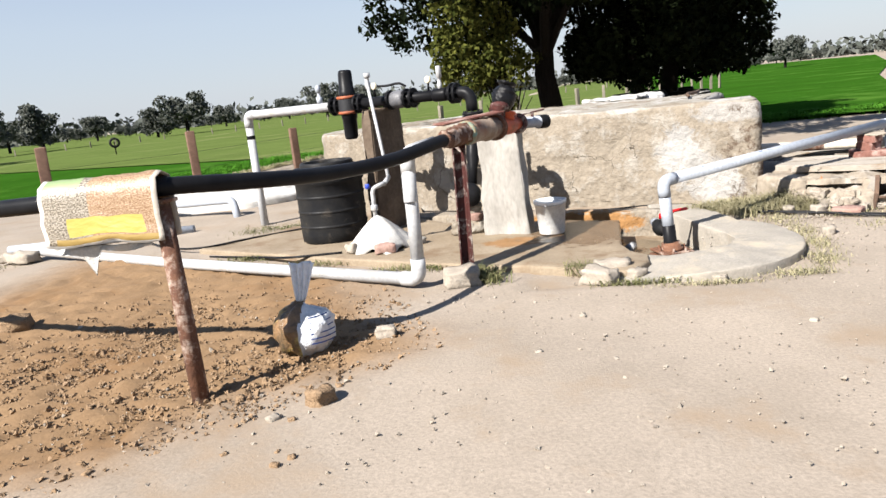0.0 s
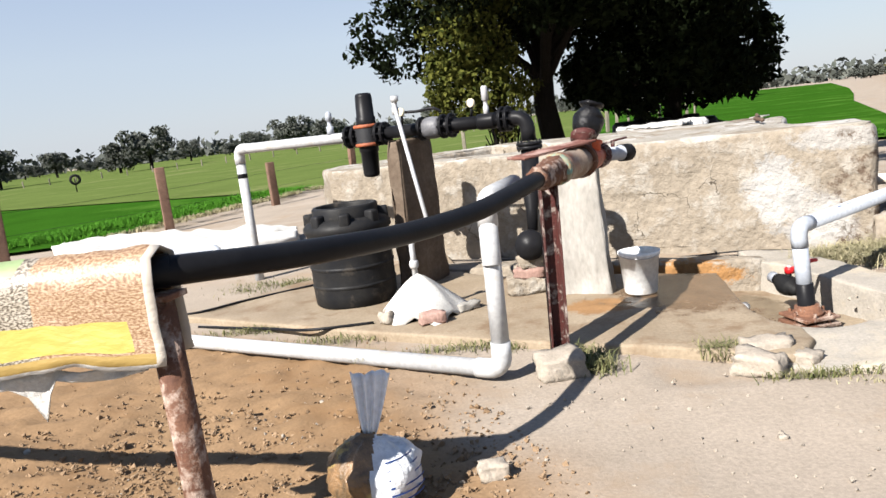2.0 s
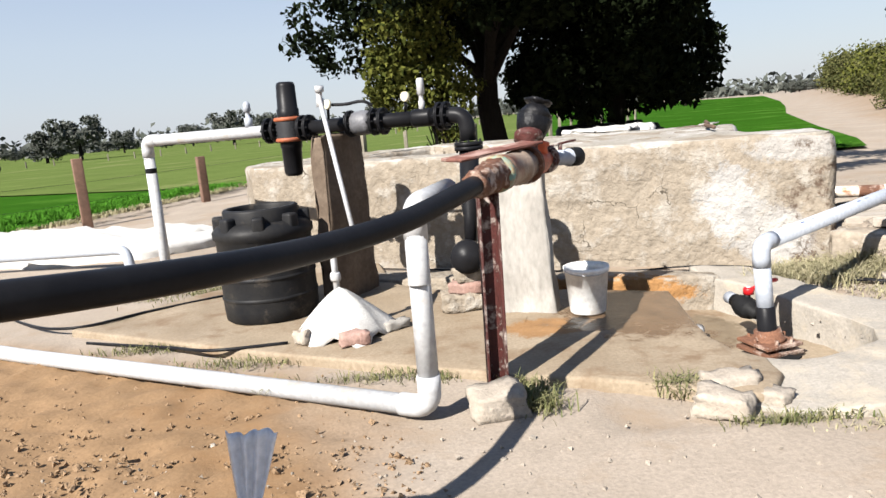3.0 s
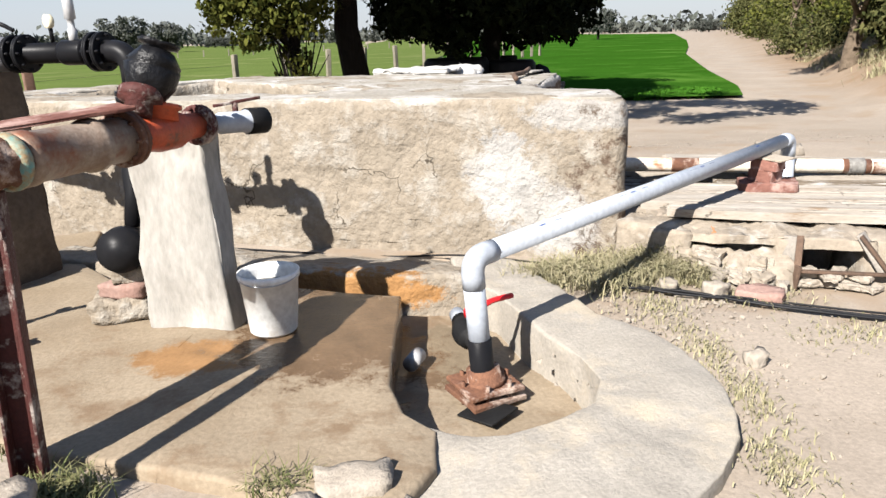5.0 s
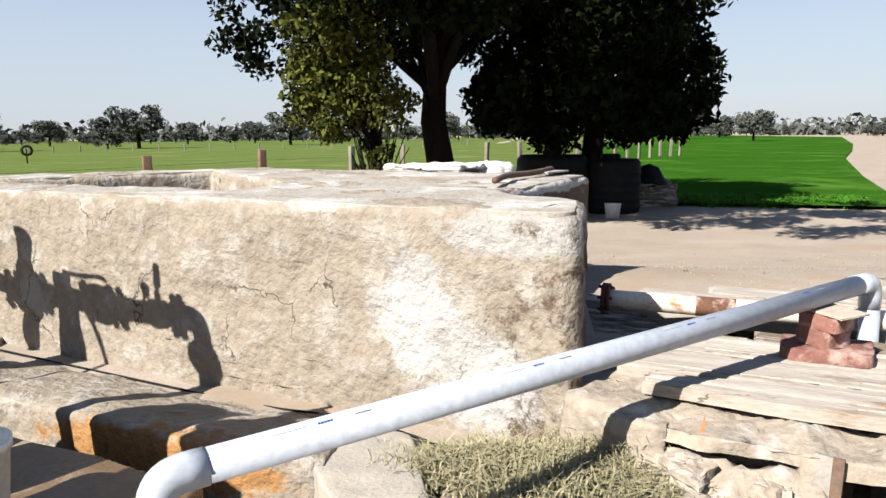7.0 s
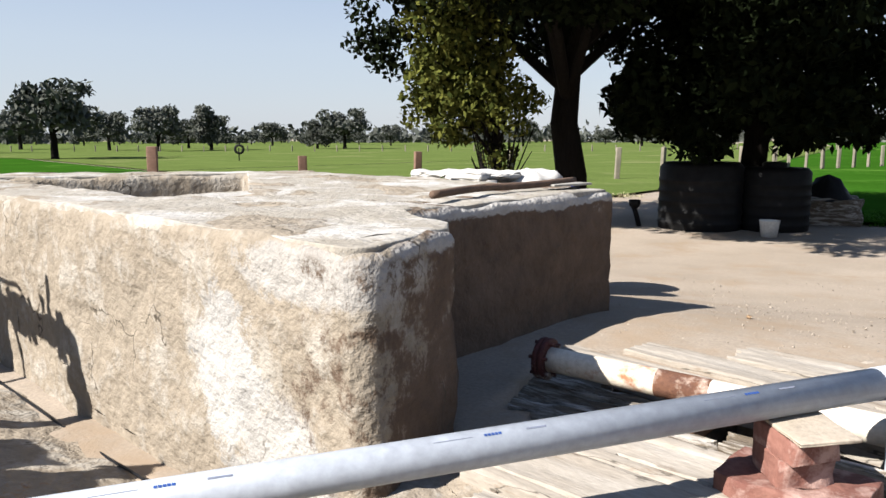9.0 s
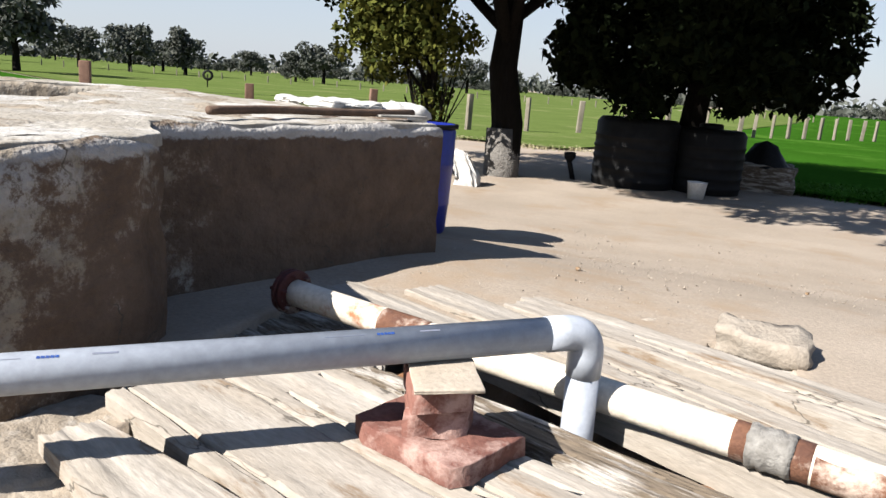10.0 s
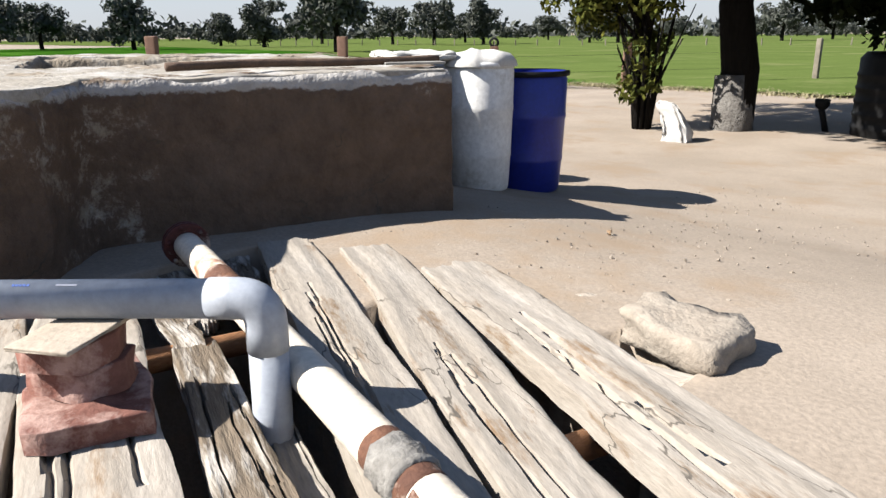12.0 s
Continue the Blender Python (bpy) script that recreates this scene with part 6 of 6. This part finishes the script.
big_tank(2.65, 18.9, -0.42, 0.78, 1.35, "big ribbed black plastic water tank in the shade")
big_tank(3.95, 19.2, -0.42, 0.66, 1.25, "black plastic water tank standing under the tree")
mo = thing("mud_stove", 5.0, 20.6, -0.42, "dark heap of rubble and ash beside the tanks", "heap")
part("base", rough_up(box(1.2, 0.9, 0.6, 0.05, cuts=5), 0.12, 0.3, 3), M_DARKWOOD, mo)
part("mound", rough_up(lathe([(0.5, 0.55), (0.4, 0.7), (0.2, 0.95), (0.001, 1.05)], 18), 0.1, 0.2, 5), M_DARK, mo)
pl = thing("pail", 3.9, 17.95, -0.40, "small white plastic pail standing on the sand", "bucket")
part("shell", lathe([(0.001, 0), (0.13, 0), (0.17, 0.33), (0.18, 0.34), (0.165, 0.34), (0.13, 0.03), (0.001, 0.03)], 24), M_WHITEP, pl)
hk = thing("pipe_stub", 1.55, 18.7, -0.42, "short black bent pipe stub in the shade", "pipe")
part("stub", tube([(0, 0, 0), (-0.1, 0, 0.35), (-0.14, 0, 0.45)], 0.05, 10), M_DARK, hk)
part("mouth", lathe([(0.06, 0), (0.11, 0.06), (0.12, 0.16), (0.1, 0.17)], 16, at=(-0.12, 0, 0.42)), M_DARK, hk)
wb = thing("white_sack", 0.3, 16.0, -0.41, "crumpled white sack standing by the small tree", "sack")
b = box(0.42, 0.28, 0.62, 0.06, cuts=6)
for v in b.verts:
    t = v.co.z / 0.62
    v.co.x *= 1 - 0.3 * t
    v.co.x -= 0.22 * t * t
    v.co.y *= 1 - 0.6 * t
part("bag", rough_up(b, 0.06, 0.16, 5), M_CLOTH, wb)

# drums behind the tank
def drum(x, y, z, m, label, lidm, r=0.29, h=0.92):
    e = thing("drum", x, y, z, label, "drum", "plastic drums behind the tank")
    part("shell", lathe([(0.001, 0), (r * 0.85, 0), (r * 0.88, 0.02), (r * 0.93, 0.25), (r * 0.945, 0.26), (r * 0.945, 0.29), (r * 0.94, 0.30), (r * 0.98, 0.6), (r * 0.995, 0.61), (r * 0.995, 0.64), (r * 0.985, 0.65), (r, h - 0.06), (r * 0.98, h - 0.05), (r * 0.98, h)], 36), m, e)
    part("rim_band", lathe([(r * 0.98, h - 0.04), (r * 1.05, h - 0.035), (r * 1.06, h), (r * 0.96, h + 0.004)], 36), lidm, e)
    return e


bd = drum(1.76, 10.5, ground_z(1.76, 10.5), M_BLUE, "open blue plastic drum with a black rim", M_DARK, 0.345, 0.98)
for x, y in ((1.85, 9.85), (1.2, 10.2), (0.55, 10.55), (-0.1, 10.95)):
    d = drum(x, y, ground_z(x, y), M_WHITEP, "white plastic drum behind the tank, covered with film", M_WHITEP, 0.255, 0.96)
    cv = rough_up(lathe([(0.275, 0.93), (0.27, 0.97), (0.22, 1.01), (0.1, 1.03), (0.001, 1.03)], 28), 0.04, 0.12, x)
    part("film_cover", cv, M_CLOTH, d, "white film tied over the top")
b = box(0.9, 0.45, 0.05, 0.02, pose(1.35, 9.6, TOP + 0.01, 0, 0, -28), cuts=6)
tagged(obj("folded_sheet", rough_up(b, 0.05, 0.2, 8), M_CLOTH), "folded white sheet lying on the tank top", "sheet")
sk_ = obj("stick", tube(spline([(2.08, 7.32, TOP + 0.05), (2.15, 7.8, TOP + 0.055), (2.32, 8.25, TOP + 0.05), (2.47, 8.8, TOP + 0.055)]), 0.022, 8), M_OLDIRON)
tagged(sk_, "dark crooked stick lying on the tank top", "stick")
b = box(0.35, 0.16, 0.014, 0.004, pose(2.45, 8.62, TOP + 0.03, 0, 0, 60), cuts=2)
tagged(obj("slate", b, M_STONE), "thin grey slate lying on the tank corner", "slate")

# ---- fences ----
def fence_post(x, y, h, w, m, label, group, z=None):
    b = box(w, w * 0.8, h + 0.2, 0.015, cuts=2)
    rough_up(b, 0.015, 0.3, x)
    ob = obj("fence_post", b, m)
    ob.matrix_world = pose(x, y, (ground_z(x, y) if z is None else z) - 0.2, random.uniform(-2, 2), random.uniform(-2, 2), random.uniform(0, 90))
    return tagged(ob, label, "fence post", group)


M_BROWNPOST = mat("brown_stone_post", (0.17, 0.10, 0.07), (0.11, 0.065, 0.045), 6, 0.9, bump=0.5)
M_PALEPOST = mat("pale_concrete_post", (0.20, 0.175, 0.135), (0.14, 0.125, 0.095), 6, 0.9, bump=0.3)
for x, y, h in ((-11.65, 13.2, 1.7), (-10.18, 17.64, 1.75), (-8.73, 22.05, 1.42), (-7.1, 26.5, 1.4)):
    fence_post(x, y, h, 0.24, M_BROWNPOST, "square reddish-brown stone fence post", "brown fence posts")
for k in range(7):
    t = k / 6
    fence_post(-4.7 + 9.2 * t, 29.5 + 14.5 * t, 1.35, 0.2, M_PALEPOST, "pale stone fence post along the field path", "pale fence posts")
for k in range(9):
    fence_post(5.2 + 7.0 * k / 8, 45 + 10.5 * k / 8, 1.3, 0.17, M_PALEPOST, "pale stone fence post along the field path", "pale fence posts")
for k in range(44):
    fence_post(-118 + 135 * k / 43, 72 + 46 * k / 43, 0.95, 0.15, M_PALEPOST, "far white fence post across the fields", "far fence posts")
ty = obj("tyre", lathe([(0.24, -0.09), (0.32, -0.11), (0.42, -0.08), (0.44, 0), (0.42, 0.08), (0.32, 0.11), (0.24, 0.09)], 28), M_DARK)
ty.matrix_world = pose(-36.5, 53.5, 0.5, 90, 0, 35)
tagged(ty, "old black tyre hung on a stake in the field", "tyre")
sk2 = obj("stake", tube([(-36.5, 53.45, -0.5), (-36.5, 53.45, 0.6)], 0.05, 6), M_TRUNK)
tagged(sk2, "thin stake holding the tyre", "stake")
for lift in (0.5, 1.0):
    ob = obj("fence_wire", tube([(-11.65, 13.2, -0.3 + lift), (-10.18, 17.64, -0.4 + lift), (-8.73, 22.05, -0.42 + lift), (-7.1, 26.5, -0.42 + lift), (-4.7, 29.5, -0.4 + lift)], 0.004, 5), M_DARK)
    tagged(ob, "thin wire between the fence posts", "wire")

# ---- white sheet, grey pipes and lumber at the field side ----
b = prism([(-9.5, 11.8), (-6.4, 9.2), (-4.7, 8.9), (-3.95, 9.6), (-4.4, 11.2), (-7.2, 12.0), (-9.3, 12.6)], [], -0.35, 0.08, 0.18, 0.04)
rough_up(b, 0.10, 0.5, 4)
tagged(obj("plastic_sheet", b, M_CLOTH), "white plastic sheet spread along a heap by the yard", "sheet")
gp = thing("grey_pipe", -4.5, 8.1, -0.1, "old grey pipe with a bent end lying by the sheet", "pipe")
sub("run", tube(bend([(-8.8, 9.9, 0.0), (-4.55, 8.2, 0.22), (-4.45, 8.1, -0.15)], 0.12), 0.06, 14), M_GREYPVC, gp)
gp2 = thing("grey_pipe", -5.5, 6.8, -0.1, "grey pipe lying on the soil beside stones", "pipe")
sub("run", tube([(-7.2, 6.6, -0.02), (-4.6, 7.0, -0.0)], 0.06, 14), M_GREYPVC, gp2)
rnd = random.Random(41)
for k in range(26):
    x, y = 13.3 + rnd.uniform(-0.9, 1.2), 15.2 + rnd.uniform(-1.0, 0.8)
    z = ground_z(x, y)
    if k % 3 == 1:
        stone(x, y, z - 0.03, rnd.uniform(0.3, 0.5), rnd.uniform(0.2, 0.35), rnd.uniform(0.12, 0.2), rnd.uniform(0, 180), 300 + k, label="pale stone in the heap beside the road", group="stone heap by the road")
    else:
        a = rnd.uniform(0, 3.1)
        ob = obj("branch", tube([(x - 0.7 * math.cos(a), y - 0.7 * math.sin(a), z + 0.05), (x, y, z + rnd.uniform(0.1, 0.3)), (x + 0.7 * math.cos(a), y + 0.7 * math.sin(a), z + 0.06)], [0.05, 0.045, 0.03], 8), M_DARKWOOD)
        tagged(ob, "dry grey branch in the heap beside the road", "branch", "branches by the road")
